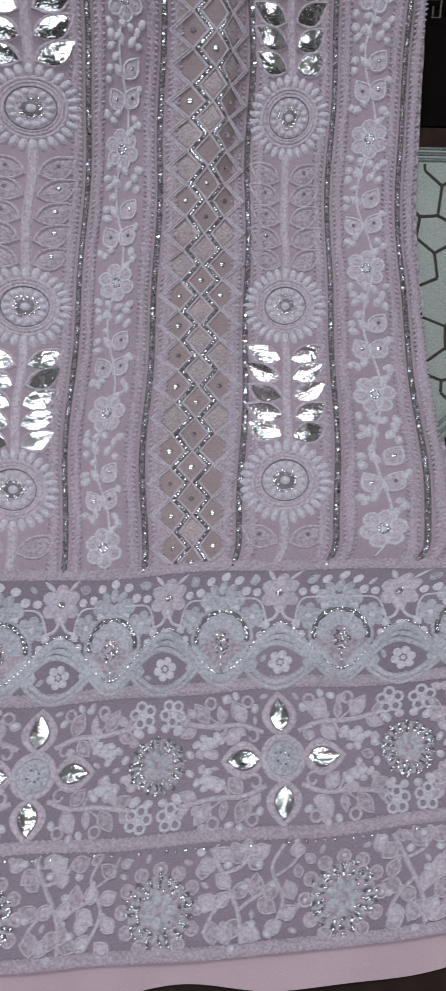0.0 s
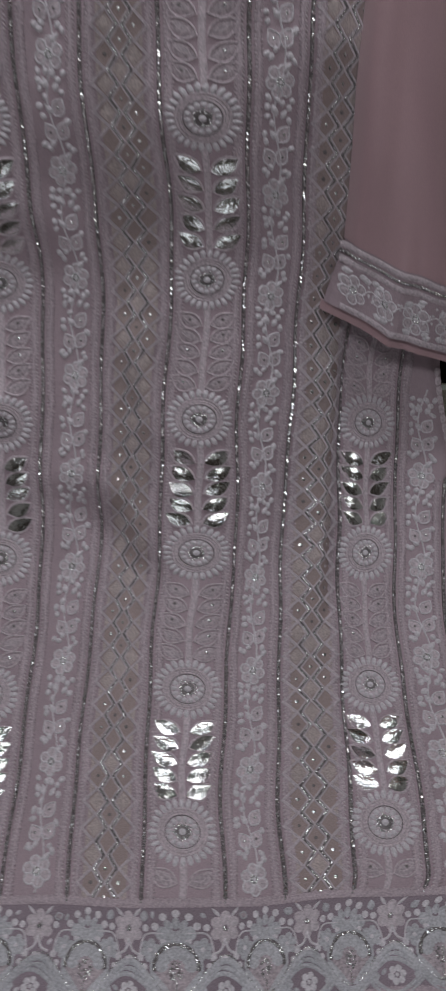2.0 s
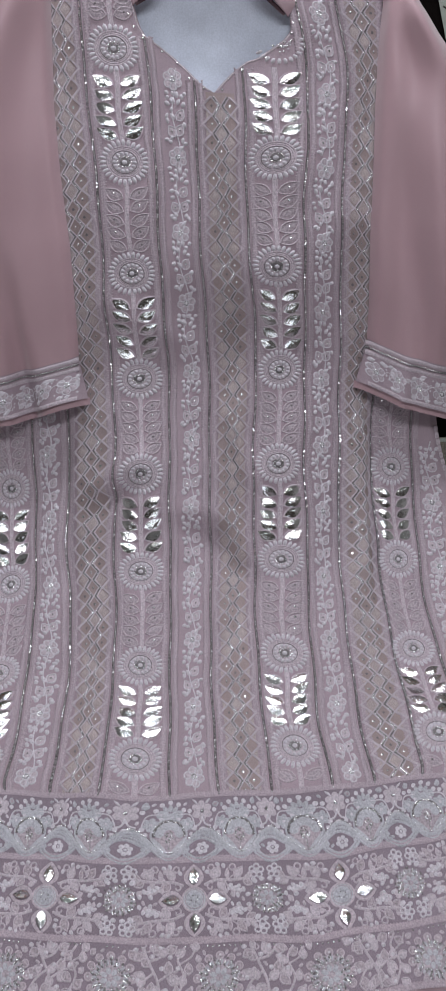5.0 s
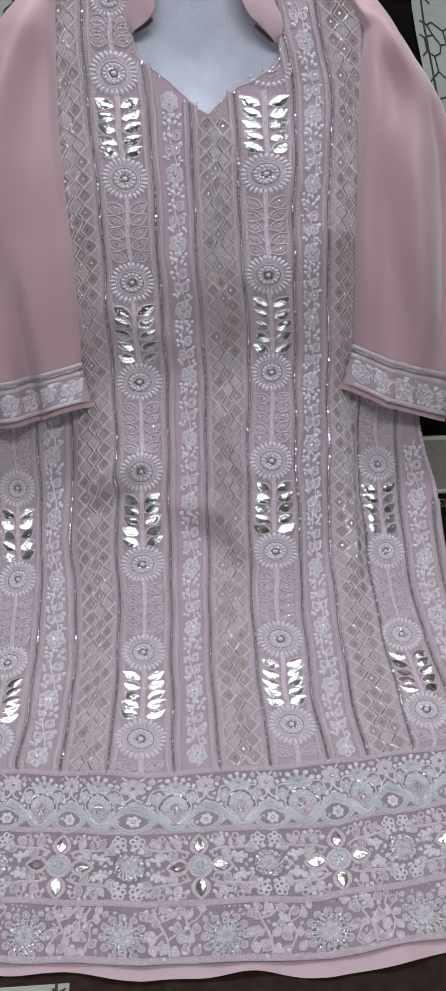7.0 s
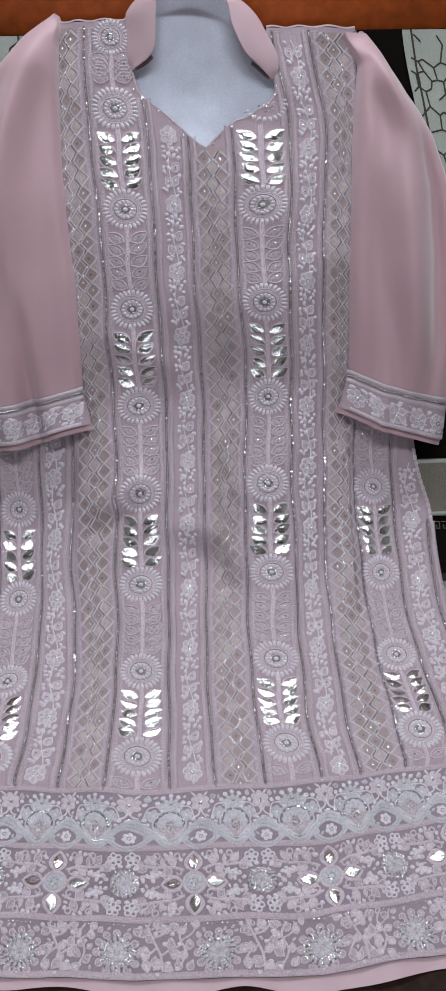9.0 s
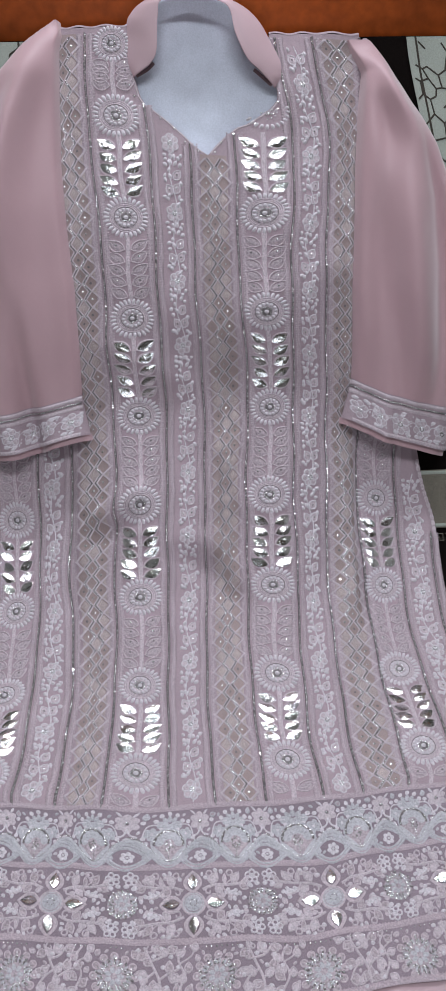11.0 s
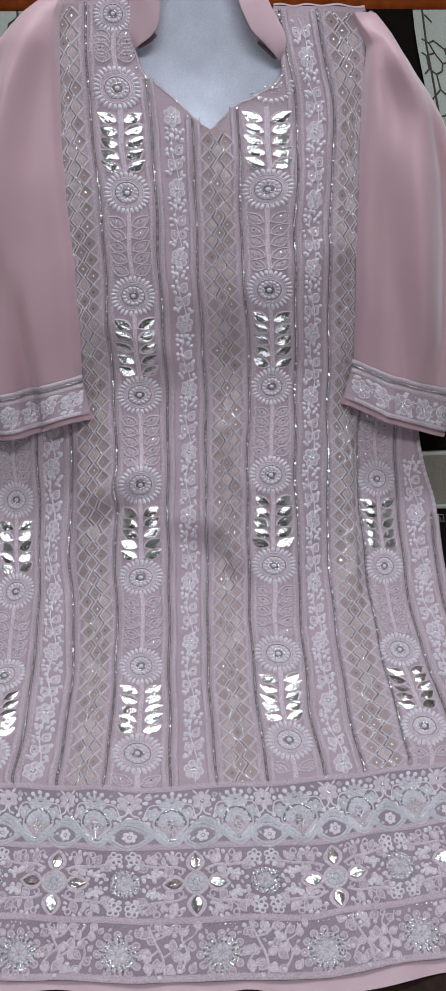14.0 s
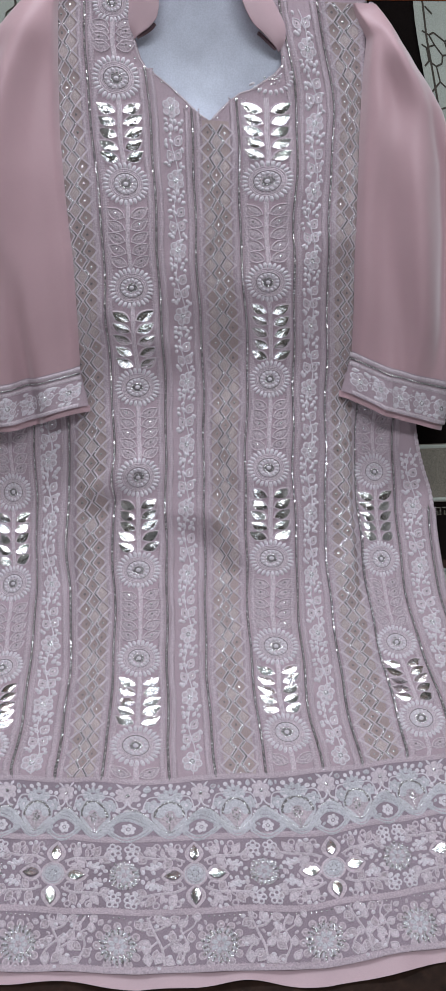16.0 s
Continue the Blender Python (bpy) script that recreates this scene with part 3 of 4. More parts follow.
# standing collar
LOW = curve((-.069, 1.120), (-.0746, 1.139), (-.0733, 1.168), (-.070, 1.190), (-.045, 1.212), (.010, 1.226), (.062, 1.212), (.0986, 1.185), (.1176, 1.150), (.1162, 1.127), (.1047, 1.112))
TOP = curve((-.066, 1.121), (-.0477, 1.1315), (-.0388, 1.146), (-.0345, 1.183), (-.028, 1.202), (.010, 1.205), (.047, 1.199), (.0586, 1.168), (.0735, 1.141), (.0885, 1.128), (.102, 1.114))
k = np.linspace(0, 1, len(LOW))
rise = .006 + .022 * np.sin(np.pi * k)**.6
v, f, n, rows = [], [], len(LOW), 7
for side in (0, 1):
    for j in range(rows):
        a = j / (rows - 1)
        pq = LOW + (TOP - LOW) * a
        v.append(cloth(pq[:, 0], pq[:, 1], .001 + rise * math.sin(a * 1.5) - side * .0022))
f = [(s * rows * n + j * n + i, s * rows * n + j * n + i + 1, s * rows * n + (j + 1) * n + i + 1, s * rows * n + (j + 1) * n + i)
     for s in (0, 1) for j in range(rows - 1) for i in range(n - 1)]
link_mesh("collar", np.vstack(v), f, [LINING], None, kurta, "plain pink standing collar")
# brown cords put the shade under the turned collar ends into colour
for a, b in ((0, 14), (n - 15, n - 1)):
    w = Work(COLLAR_SHADE)
    w.cord(TOP[a:b + 1] + (LOW[a:b + 1] - TOP[a:b + 1]) * .02, .0045, .002, COLLAR_SHADE, base=.004)
    w.done("collar_shade_line", kurta, "brown cord drawn for the shade along the turned collar end")


# ---- sleeves ----
def sleeve(inner, outer, q0, q1, cuff_tilt, phase):
    def puff(p, q, h):
        l, r = inner(q), outer(q)
        k = np.clip((p - l) / (r - l), 0, 1)
        body = .010 + .030 * np.power(np.maximum(np.sin(np.pi * k), 0), .55) * (1 - .9 * smooth(q, q1 - .07, q1)) - .008 * smooth(q, q1 - .03, q1)
        wave = .015 * np.sin(k * 7 + q * 11 + phase) * np.sin(q * 9 + phase) + .004 * np.sin(k * 9 + q * 24 + phase) + .0025 * np.sin(q * 31 + k * 5) + .008 * np.sin(k * 11 - q * 5 + phase) * smooth(q, 1.15, .95) + .009 * np.sin(k * 5 + q * 15 + phase * 2) * smooth(q, 1.1, .9)
        wave = wave - .020 * np.exp(-((k - .80 - .10 * (q - .9)) / .07)**2) * smooth(q, .72, .84) * (1 - smooth(q, .98, 1.08))
        wave = wave - .012 * np.exp(-((k - .45 + .5 * (q - .75)) / .09)**2) * (1 - smooth(q, .80, .90))
        wave = wave * (1 - smooth(q, q1 - .12, q1 - .02))
        lean = cuff_tilt * (k - .1) * smooth(q, .95, .70)
        return drape_flat(p, q + lean, body + wave * np.sin(np.pi * k) + h)

    def drape_flat(p, q, h):
        e = 1e-3
        base = drape(p, q)
        nrm = np.cross(drape(p + e, q) - base, drape(p, q + e) - base)
        nrm /= np.linalg.norm(nrm, axis=-1, keepdims=True)
        return base + nrm * np.asarray(h)[..., None]

    lo = lambda q: np.minimum(inner(q), outer(q))
    hi = lambda q: np.maximum(inner(q), outer(q))
    arm = sheet("sleeve", lo, hi, q0 + .055, q1, SLEEVE, kurta, "plain pink georgette sleeve", across=44, along=90, rim=.004, drop=.008, shape=puff)
    cuff = sheet("cuff", lo, hi, q0, q0 + .056, NET, arm, "embroidered cuff with silver line", across=44, along=14, rim=.004, drop=.006, h=.0006, shape=puff)
    lip = sheet("cuff_edge", lo, hi, q0 - .008, q0 + .001, SLEEVE, arm, across=44, along=8, rim=.004, drop=.006, h=-.004, shape=puff)
    a, b = lo(np.array(q0 + .02)), hi(np.array(q0 + .02))
    w = Work(THREAD, WHITE, SILVER, DULL)
    x = np.linspace(a + .003, b - .003, 40)
    for q, wd, m in ((.052, .006, THREAD), (.0405, .006, THREAD), (.003, .006, THREAD), (.0465, .0032, DULL)):
        w.cord(np.column_stack([x, np.full(40, q0 + q)]), wd, .0012, m, base=.0006)
    for c in np.arange(a + .004, b - .004, .0026):
        w.bead((c, q0 + .0465 + random.uniform(-.0003, .0003)), .0012, SILVER, base=.0016)
    c, end = a + .014, b - .004
    while c < b - .010:
        vine_flower(w, (c, q0 + .021 + random.uniform(-.002, .002)), .0125)
        for k in range(3):
            d = (c + .018 + .007 * (k % 2), q0 + .010 + .009 * k)
            if d[0] + .011 < end:
                w.pad(lens(d, (d[0] + .010, d[1] + random.uniform(-.006, .006)), .007), .0012, WHITE)
        for k in range(9):
            w.bead((min(end, c + random.uniform(.009, .028)), q0 + random.uniform(.009, .034)), .0022, WHITE, .0014)
        w.cord(curve((c + .006, q0 + .018), (min(end, c + .018), q0 + .026), (min(end, c + .030), q0 + .016)), .0016, .001, WHITE)
        for k in range(5):
            d = (c + random.uniform(-.012, .018), q0 + random.choice((.009, .033)) + random.uniform(-.002, .002))
            if a + .008 < d[0] < end - .008:
                w.pad(lens((d[0] - .005, d[1] - .002), (d[0] + .005, d[1] + .002), .006), .0012, WHITE)
        c += .030
    w.done("cuff_embroidery", arm, "white floral thread work", puff)
    return arm


def vine_flower(w, c, r, petals=6):
    turn = random.random()
    for k in range(petals):
        a = turn + k * 2 * math.pi / petals
        o = (c[0] + .62 * r * math.cos(a), c[1] + .62 * r * math.sin(a))
        w.oval(o, r * .40, r * .34, a, .0008, THREAD)
        e = np.linspace(0, 2 * np.pi, 9, endpoint=False)
        w.cord(np.column_stack([o[0] + r * .36 * np.cos(e), o[1] + r * .34 * np.sin(e)]), r * .16, .0012, WHITE, True)
        if random.random() < .35:
            w.bead(o, r * .10, DULL, .0012)
    w.oval(c, r * .27, r * .27, 0, .0014, WHITE)
    for k in range(7):
        w.bead((c[0] + r * .2 * math.cos(k * .9), c[1] + r * .2 * math.sin(k * .9)), r * .085, SILVER, .0011, base=.0013)


random.seed(5)
sleeve(knots([.64, .690, .742, .784, .864, .943, 1.018, 1.0925, 1.129, 1.168], [.186, .192, .207, .207, .205, .207, .2085, .2127, .2165, .196]),
       knots([.64, .70, .80, .90, .98, 1.0438, 1.0739, 1.0926, 1.122, 1.160, 1.168], [.334, .346, .358, .354, .340, .316, .2966, .2816, .2608, .238, .231]), .690, 1.168, -.044, 0.4)
sleeve(knots([.64, .676, .7305, .79, .8677, .945, 1.02, 1.095, 1.16, 1.18, 1.194], [-.149, -.150, -.160, -.159, -.160, -.1655, -.1686, -.167, -.1636, -.159, -.162]),
       knots([.64, .72, .80, .90, 1.0, 1.10, 1.1316, 1.1657, 1.1824, 1.194], [-.292, -.306, -.330, -.342, -.322, -.270, -.2445, -.2102, -.1895, -.172]), .676, 1.194, -.012, 2.1)

# ---- needlework of the long strips ----
COLUMNS = {-1: -.268, 0: -.0915, 1: .0875, 2: .2465}
ROWS = [1.163, 1.080, .957, .830, .700, .581, .459, .338, .221]
SHIFT = {-1: -.010, 0: -.004, 1: .002, 2: .002}
SEAMS = [-.330, -.295, -.234, -.185, -.122, -.059, -.003, .059, .117, .168, .222, .275, .321]


def top_of(p):
    """How far up a strip runs: the sleeve, the neckline or the shoulder."""
    return .535 if p > .30 else .70 if p < -.165 or p > .222 else neck_low(p)


def neck_low(p):
    for q in np.arange(1.031, 1.18, .002):
        if NECK_L(q) < p < NECK_R(q):
            return float(q) - .003
    return TOP_R - .002


for p in SEAMS:
    hi = top_of(p)
    q = np.arange(.170, hi, .006)
    if len(q) < 3:
        continue
    w = Work(BRAID, THREAD)
    for side in (-1, 1):
        wob = .0005 * np.sin(q * 160 + side)
        w.cord(np.column_stack([p + side * .0072 + wob, q]), .0056 + .0008 * np.sin(q * 90 + side), .0009, BRAID)
        for off in (.0047, .0096):
            for c in np.arange(.172, hi - .002, .0031):
                w.oval((p + side * off + random.uniform(-.0003, .0003), c + random.uniform(-.0004, .0004)), .0015, random.uniform(.0007, .0010), side * .7, .0010, THREAD if off < .006 else BRAID, 6, .0004)
    w.done("seam_braid", kurta)
    w = Work(DULL, SILVER)
    w.cord(np.column_stack([np.full(len(q), p), q]), .0036, .0008, DULL)
    c = .171
    while c < hi - .001:
        w.bead((p + random.uniform(-.0005, .0005), c), random.uniform(.0011, .0016), SILVER if random.random() < .9 else DULL, random.uniform(.0007, .0016), 5, .0007)
        c += random.uniform(.0015, .0025)
    w.done("bead_line", kurta, "line of small silver beads", flat=True)


def flower(c, r):
    w = Work(THREAD, WHITE, SILVER, DULL)
    turn = random.random()
    w.oval(c, r * .78, r * .78, 0, .0007, THREAD, 20)
    for k in range(28):
        a = turn + k * 2 * math.pi / 28
        j = random.uniform(.97, 1.03)
        w.oval((c[0] + r * .885 * j * math.cos(a), c[1] + r * .885 * j * math.sin(a)), r * .175, r * .088, a, .0021, WHITE, 8)
    for q, wd in ((.72, .09), (.63, .07), (.55, .08)):
        w.ring(c, r * q, r * wd, .0014, THREAD, 24, .0004)
    w.ring(c, r * .515, r * .035, .0008, DULL, 24, .0006)
    w.oval(c, r * .29, r * .29, 0, .0008, DULL, 16, .0003)
    for k in range(14):
        a = turn + k * 2 * math.pi / 14
        w.oval((c[0] + r * .40 * math.cos(a), c[1] + r * .40 * math.sin(a)), r * .105, r * .088, a, .0026, WHITE, 7, .0004)
    for k in range(26):
        a, d = k * .2417 + random.uniform(-.1, .1), r * random.uniform(.17, .29)
        w.bead((c[0] + d * math.cos(a), c[1] + d * math.sin(a)), r * random.uniform(.028, .045), SILVER, .0014, 5, .0011)
    w.oval(c, r * .12, r * .12, 0, .0024, WHITE, 9, .0006)
    return w.done("flower_motif", kurta)


def foil_piece(base, tip, wide, parent, bend=0.0):
    """A pleated foil leaf, tilted a little its own way."""
    o = lens(base, tip, wide, 7, bend)
    b, t = np.array(base), np.array(tip)
    d = t - b
    length = np.linalg.norm(d)
    side = np.array([-d[1], d[0]]) / length
    tx, ty = random.gauss(0, .10), random.gauss(0, .12)
    w = Work(FOIL)
    c = o.mean(0)
    rings = []
    for k in (1, .72, .4):
        ring = c + (o - c) * k
        along, across = (ring - c) @ d / length, (ring - c) @ side
        z = .0012 + tx * along + ty * across + .0009 * (1 - k) + .00015 * np.sin(along * 2600 + 40 * across) * (k > .5)
        rings.append(np.column_stack([ring, np.maximum(z, .0003)]))
    n = len(o)
    v = np.vstack([*rings, [[*c, .0022]]])
    f = [(m * n + i, m * n + (i + 1) % n, (m + 1) * n + (i + 1) % n, (m + 1) * n + i) for m in (0, 1) for i in range(n)]
    f += [(2 * n + i, 2 * n + (i + 1) % n, 3 * n) for i in range(n)]
    area = np.sum(o[:, 0] * np.roll(o[:, 1], -1) - o[:, 1] * np.roll(o[:, 0], -1))
    w.add(v, f if area > 0 else [g[::-1] for g in f], FOIL)
    return w.done("foil_leaf", parent, "pleated silver foil leaf")


def spray(p, q_top, q_low, silver, count=5):
    """A stem with pairs of leaves between two flowers."""
    w = Work(THREAD, WHITE, SILVER, DULL)
    step = (q_top - q_low) / 5.0
    cut = .173
    leaves, stitched = [], []
    stem = [(p + .0006 * math.sin(k), max(cut, q_top + .004 - k * (q_top - q_low + .008) / 8)) for k in range(9)]
    w.cord(stem, .0052, .0013, THREAD)
    for side in (-1, 1):
        w.cord([(a + side * .0016, b) for a, b in stem], .0014, .0020, THREAD)
    for k in range(count):
        for side in (-1, 1):
            q = q_top - (k + .92) * step + random.uniform(-.0006, .0006)
            base, tip = (p + side * .0035, q), (p + side * (.0230 + random.uniform(-.001, .001)), q + step * .78)
            if q < cut:
                continue
            shape = lens(base, tip, .0130, 6, side * -.0012)
            if silver:
                w.cord(shape, .0023, .0024, THREAD, True)
                leaves.append((base, tip, side))
            else:
                whole, w = w, Work(THREAD, SILVER, DULL, VEIL)
                w.cord(shape, .0018, .0024, THREAD, True)
                w.pad(lens(base, tip, .0095, 6, side * -.0012), .0006, VEIL)
                inner = lens((base[0] + side * .004, base[1] + .002), (tip[0] - side * .004, tip[1] - .002), .0045, 4)
                w.cord(inner, .0010, .0013, THREAD, True)
                if random.random() < .75:
                    w.bead(((base[0] + tip[0]) / 2, (base[1] + tip[1]) / 2), .0012, random.choice((SILVER, DULL)), .0006, 7, .0012)
                stitched.append(w)
                w = whole
    ob = w.done("leaf_spray", kurta, "stem with silver foil leaves" if silver else "")
    for leaf in stitched:
        leaf.done("stitched_leaf", ob)
    for base, tip, side in leaves:
        foil_piece(base, tip, .0118, ob, side * -.0012)


random.seed(11)
for col, p in COLUMNS.items():
    for i, q in enumerate(ROWS):
        q += SHIFT[col]
        if (col in (-1, 2) and i < 4) or (col == 1 and i == 0):
            continue
        low = (ROWS[i + 1] + SHIFT[col]) if i < len(ROWS) - 1 else q - .12
        if not (col in (-1, 2) and i == 4):
            if not (col == 1 and i == 1):
                flower((p, q), .0205 if i == 0 else .0248)
            else:
                w = Work(THREAD, WHITE, SILVER, DULL)
                for k in range(12):
                    a = math.radians(-150 + k * 14)
                    w.oval((p + .006 + .021 * math.cos(a), q + .005 + .021 * math.sin(a)), .0034, .0018, a, .0018, WHITE, 7)
                for k in range(26):
                    a, d = random.uniform(-2.9, .2), random.uniform(.002, .011)
                    w.bead((p + .006 + d * math.cos(a), q + .004 + d * math.sin(a)), .0011, SILVER if k % 2 else WHITE, .0014)
                w.done("half_flower_motif", kurta, "flower cut by the neckline")
        spray(p, q - (.018 if i == 0 else .0262), low + .0262, i in (1, 3, 5, 7), 4 if i == 0 else 5)


# vines
def vine(p, hi):
    w = Work(THREAD, WHITE, SILVER, DULL)
    q = np.arange(.176, hi - .004, .005)
    w.cord(np.column_stack([p + .0045 * np.sin((q - .18) * 2 * np.pi / .085), q]), .0017, .0012, WHITE)
    c, blooms = .188 + random.uniform(-.002, .012), []
    while c < hi - .012:
        f = (p + random.uniform(-.0015, .0015), c)
        blooms.append(f)
        for dx, dq, ln, an in ((-.002, .026, .0145, 2.15), (.002, .027, .0145, 1.05), (.001, .044, .0145, .95), (-.001, .045, .010, 2.3),
                               (.002, .010, .011, .75), (-.002, .062, .010, 2.0), (.002, .061, .009, .9)):
            b = (p + dx + random.uniform(-.001, .001), c + dq - .003)
            if b[1] + .014 > hi:
                continue
            t = (b[0] + ln * math.cos(an), b[1] + ln * math.sin(an))
            if ln > .014:
                w.pad(lens(b, t, .0110, 5), .0008, THREAD)
                w.cord(lens(b, t, .0112, 5), .0016, .0014, WHITE, True)
                w.bead(((b[0] + t[0]) / 2, (b[1] + t[1]) / 2), .0012, random.choice((SILVER, SILVER, DULL)), .0006, 7, .0012)
            else:
                w.pad(lens(b, t, .0055, 5), .0018, WHITE)
        for dx, dq in ((-.008, .017), (-.0115, .0195), (-.005, .0215), (.009, .019), (.0115, .0155), (.012, .036), (-.0105, .041), (-.0115, .047), (-.006, .0535),
                       (.010, .058), (-.010, .060), (-.0055, .0635), (-.0105, .066), (.008, .0665), (.0025, .070), (-.003, .0715), (.0115, .0705), (-.011, .0725)):
            if c + dq < hi - .004:
                o = (p + dx + random.uniform(-.001, .001), c + dq + random.uniform(-.001, .001))
                w.oval(o, random.uniform(.0028, .0040), random.uniform(.0022, .0030), random.uniform(0, 3), .0020, WHITE, 7)
        c += .085 + random.uniform(-.002, .002)
    ob = w.done("floral_vine", kurta, "white floral vine with tiny sequins")
    for f in blooms:
        w = Work(THREAD, WHITE, SILVER, DULL)
        vine_flower(w, f, .0125)
        w.done("vine_flower", ob)


for p, hi in ((-.211, .70), (-.029, 1.062), (.142, 1.166), (.299, .625), (-.315, .60)):
    vine(p, hi)


# diamond lattices: two silver ropes in mirrored zigzag, with darned and open cells between thread lines
def lattice(p, hi):
    w = Work(PALE, SILVER, DULL, MESH_NET, CELL)
    d, high = .0118, .0203
    q = np.arange(.174, hi, high / 2)
    strip, wide = np.linspace(.172, hi, 240), np.linspace(p - .0185, p + .0185, 9)
    w.add(np.vstack([np.column_stack([np.full(240, x), strip, np.full(240, .0001)]) for x in wide]),
          [(a * 240 + i, a * 240 + 240 + i, a * 240 + 241 + i, a * 240 + i + 1) for a in range(8) for i in range(239)], MESH_NET)
    swing = lambda k, i: .5 if (i + k) % 2 else -.5
    for k in range(-1, 3):
        silver = k in (0, 1)
        amp = .0078 if silver else .0112
        pts = [(p + (k - .5) * d + swing(k, i) * amp, c + random.uniform(-.0005, .0005)) for i, c in enumerate(q)]
        for side in (-1, 1):
            w.cord([(a + side * (.0021 if silver else .0009), b) for a, b in pts], .0018, .0015, PALE, base=.0003)
        if not silver:
            continue
        w.cord(pts, .0024, .0010, DULL, base=.0005)
        for (a, b), (c, e) in zip(pts, pts[1:]):
            lean = math.atan2(e - b, c - a)
            for t in np.arange(.06, 1, .125):
                o = (a + (c - a) * t + random.uniform(-.0003, .0003), b + (e - b) * t)
                if random.random() < .6:
                    w.bead(o, random.uniform(.0009, .0012), SILVER, random.uniform(.0007, .0014), 5, .0012)
                else:
                    w.oval(o, random.uniform(.0009, .0013), .0006, lean + .7, .0010, SILVER if random.random() < .5 else DULL, 5, .0011)
    for i, c in enumerate(q[:-1]):
        for m in (-1, 0, 1):
            if swing(m, i) > 0:
                continue
            o = (p + m * d, c)
            if random.random() < .36:
                w.pad([(o[0] - .0074, c), (o[0], c - high * .38), (o[0] + .0074, c), (o[0], c + high * .38)], .0006, CELL, .0003)
            elif random.random() < .85:
                w.bead(o, random.uniform(.0013, .0018), SILVER if random.random() < .75 else DULL, .0009, 7, .0006)
        for side in (-1, 1):
            if swing(-1 if side < 0 else 2, i) * side > 0:
                continue
            w.pad([(p + side * .0190, c - high * .36), (p + side * .0190, c + high * .36), (p + side * .0142, c)], .0005, CELL, .0003)
    w.done("diamond_lattice", kurta, "diamond net with silver zigzag lines")


lattice(-.1515, 1.172)
lattice(.028, 1.031)
lattice(.195, 1.170)

# neckline edge with small sequins
for edge, side in ((NECK_L, -1), (NECK_R, 1)):
    q = np.linspace(1.033, 1.120 if side < 0 else 1.112, 40)
    w = Work(THREAD, SILVER)
    w.cord(np.column_stack([edge(q) + side * .002, q]), .0022, .0008, THREAD)
    for c in q[::6]:
        w.bead((float(edge(c)) + side * random.uniform(.001, .009), c + random.uniform(-.002, .002)), .0014, SILVER, .0010, 6, .001)
    w.done("neckline_edge", kurta)

# scalloped side edges
for edge, side in ((BODY_R, -1), (BODY_L, 1)):
    w = Work(THREAD)
    for c in np.arange(.215, .64, .0085):
        w.oval((float(edge(c)) + side * .0035, c), .0032, .0045, 0, .0005, THREAD, 9, -.0035)
    w.done("scalloped_edge", kurta)

# ---- hem bands ----
for q in (.171, .101, .022, -.0345):
    x = np.arange(-.380, float(BODY_R(q)) - .002, .006)
    w = Work(BRAID, SILVER)
    wob = .0007 * np.sin(x * 60 + q * 50)
    w.cord(np.column_stack([x, q + wob]), .0066, .0010, BRAID)
    for off in (-.0028, .0028):
        for c in np.arange(x[0], x[-1], .0034):
            w.bead((c + random.uniform(-.0005, .0005), q + off + .0007 * math.sin(c * 60 + q * 50)), random.uniform(.0009, .0013), BRAID, .0009, 4, .0004)
    if q == .022:
        for c in np.arange(-.37, .34, .005):
            if random.random() < .6:
                w.bead((c, q - .0058 + random.uniform(-.0004, .0004)), .0010, SILVER, .0010, 6, .0005)
    w.done("band_braid", kurta)


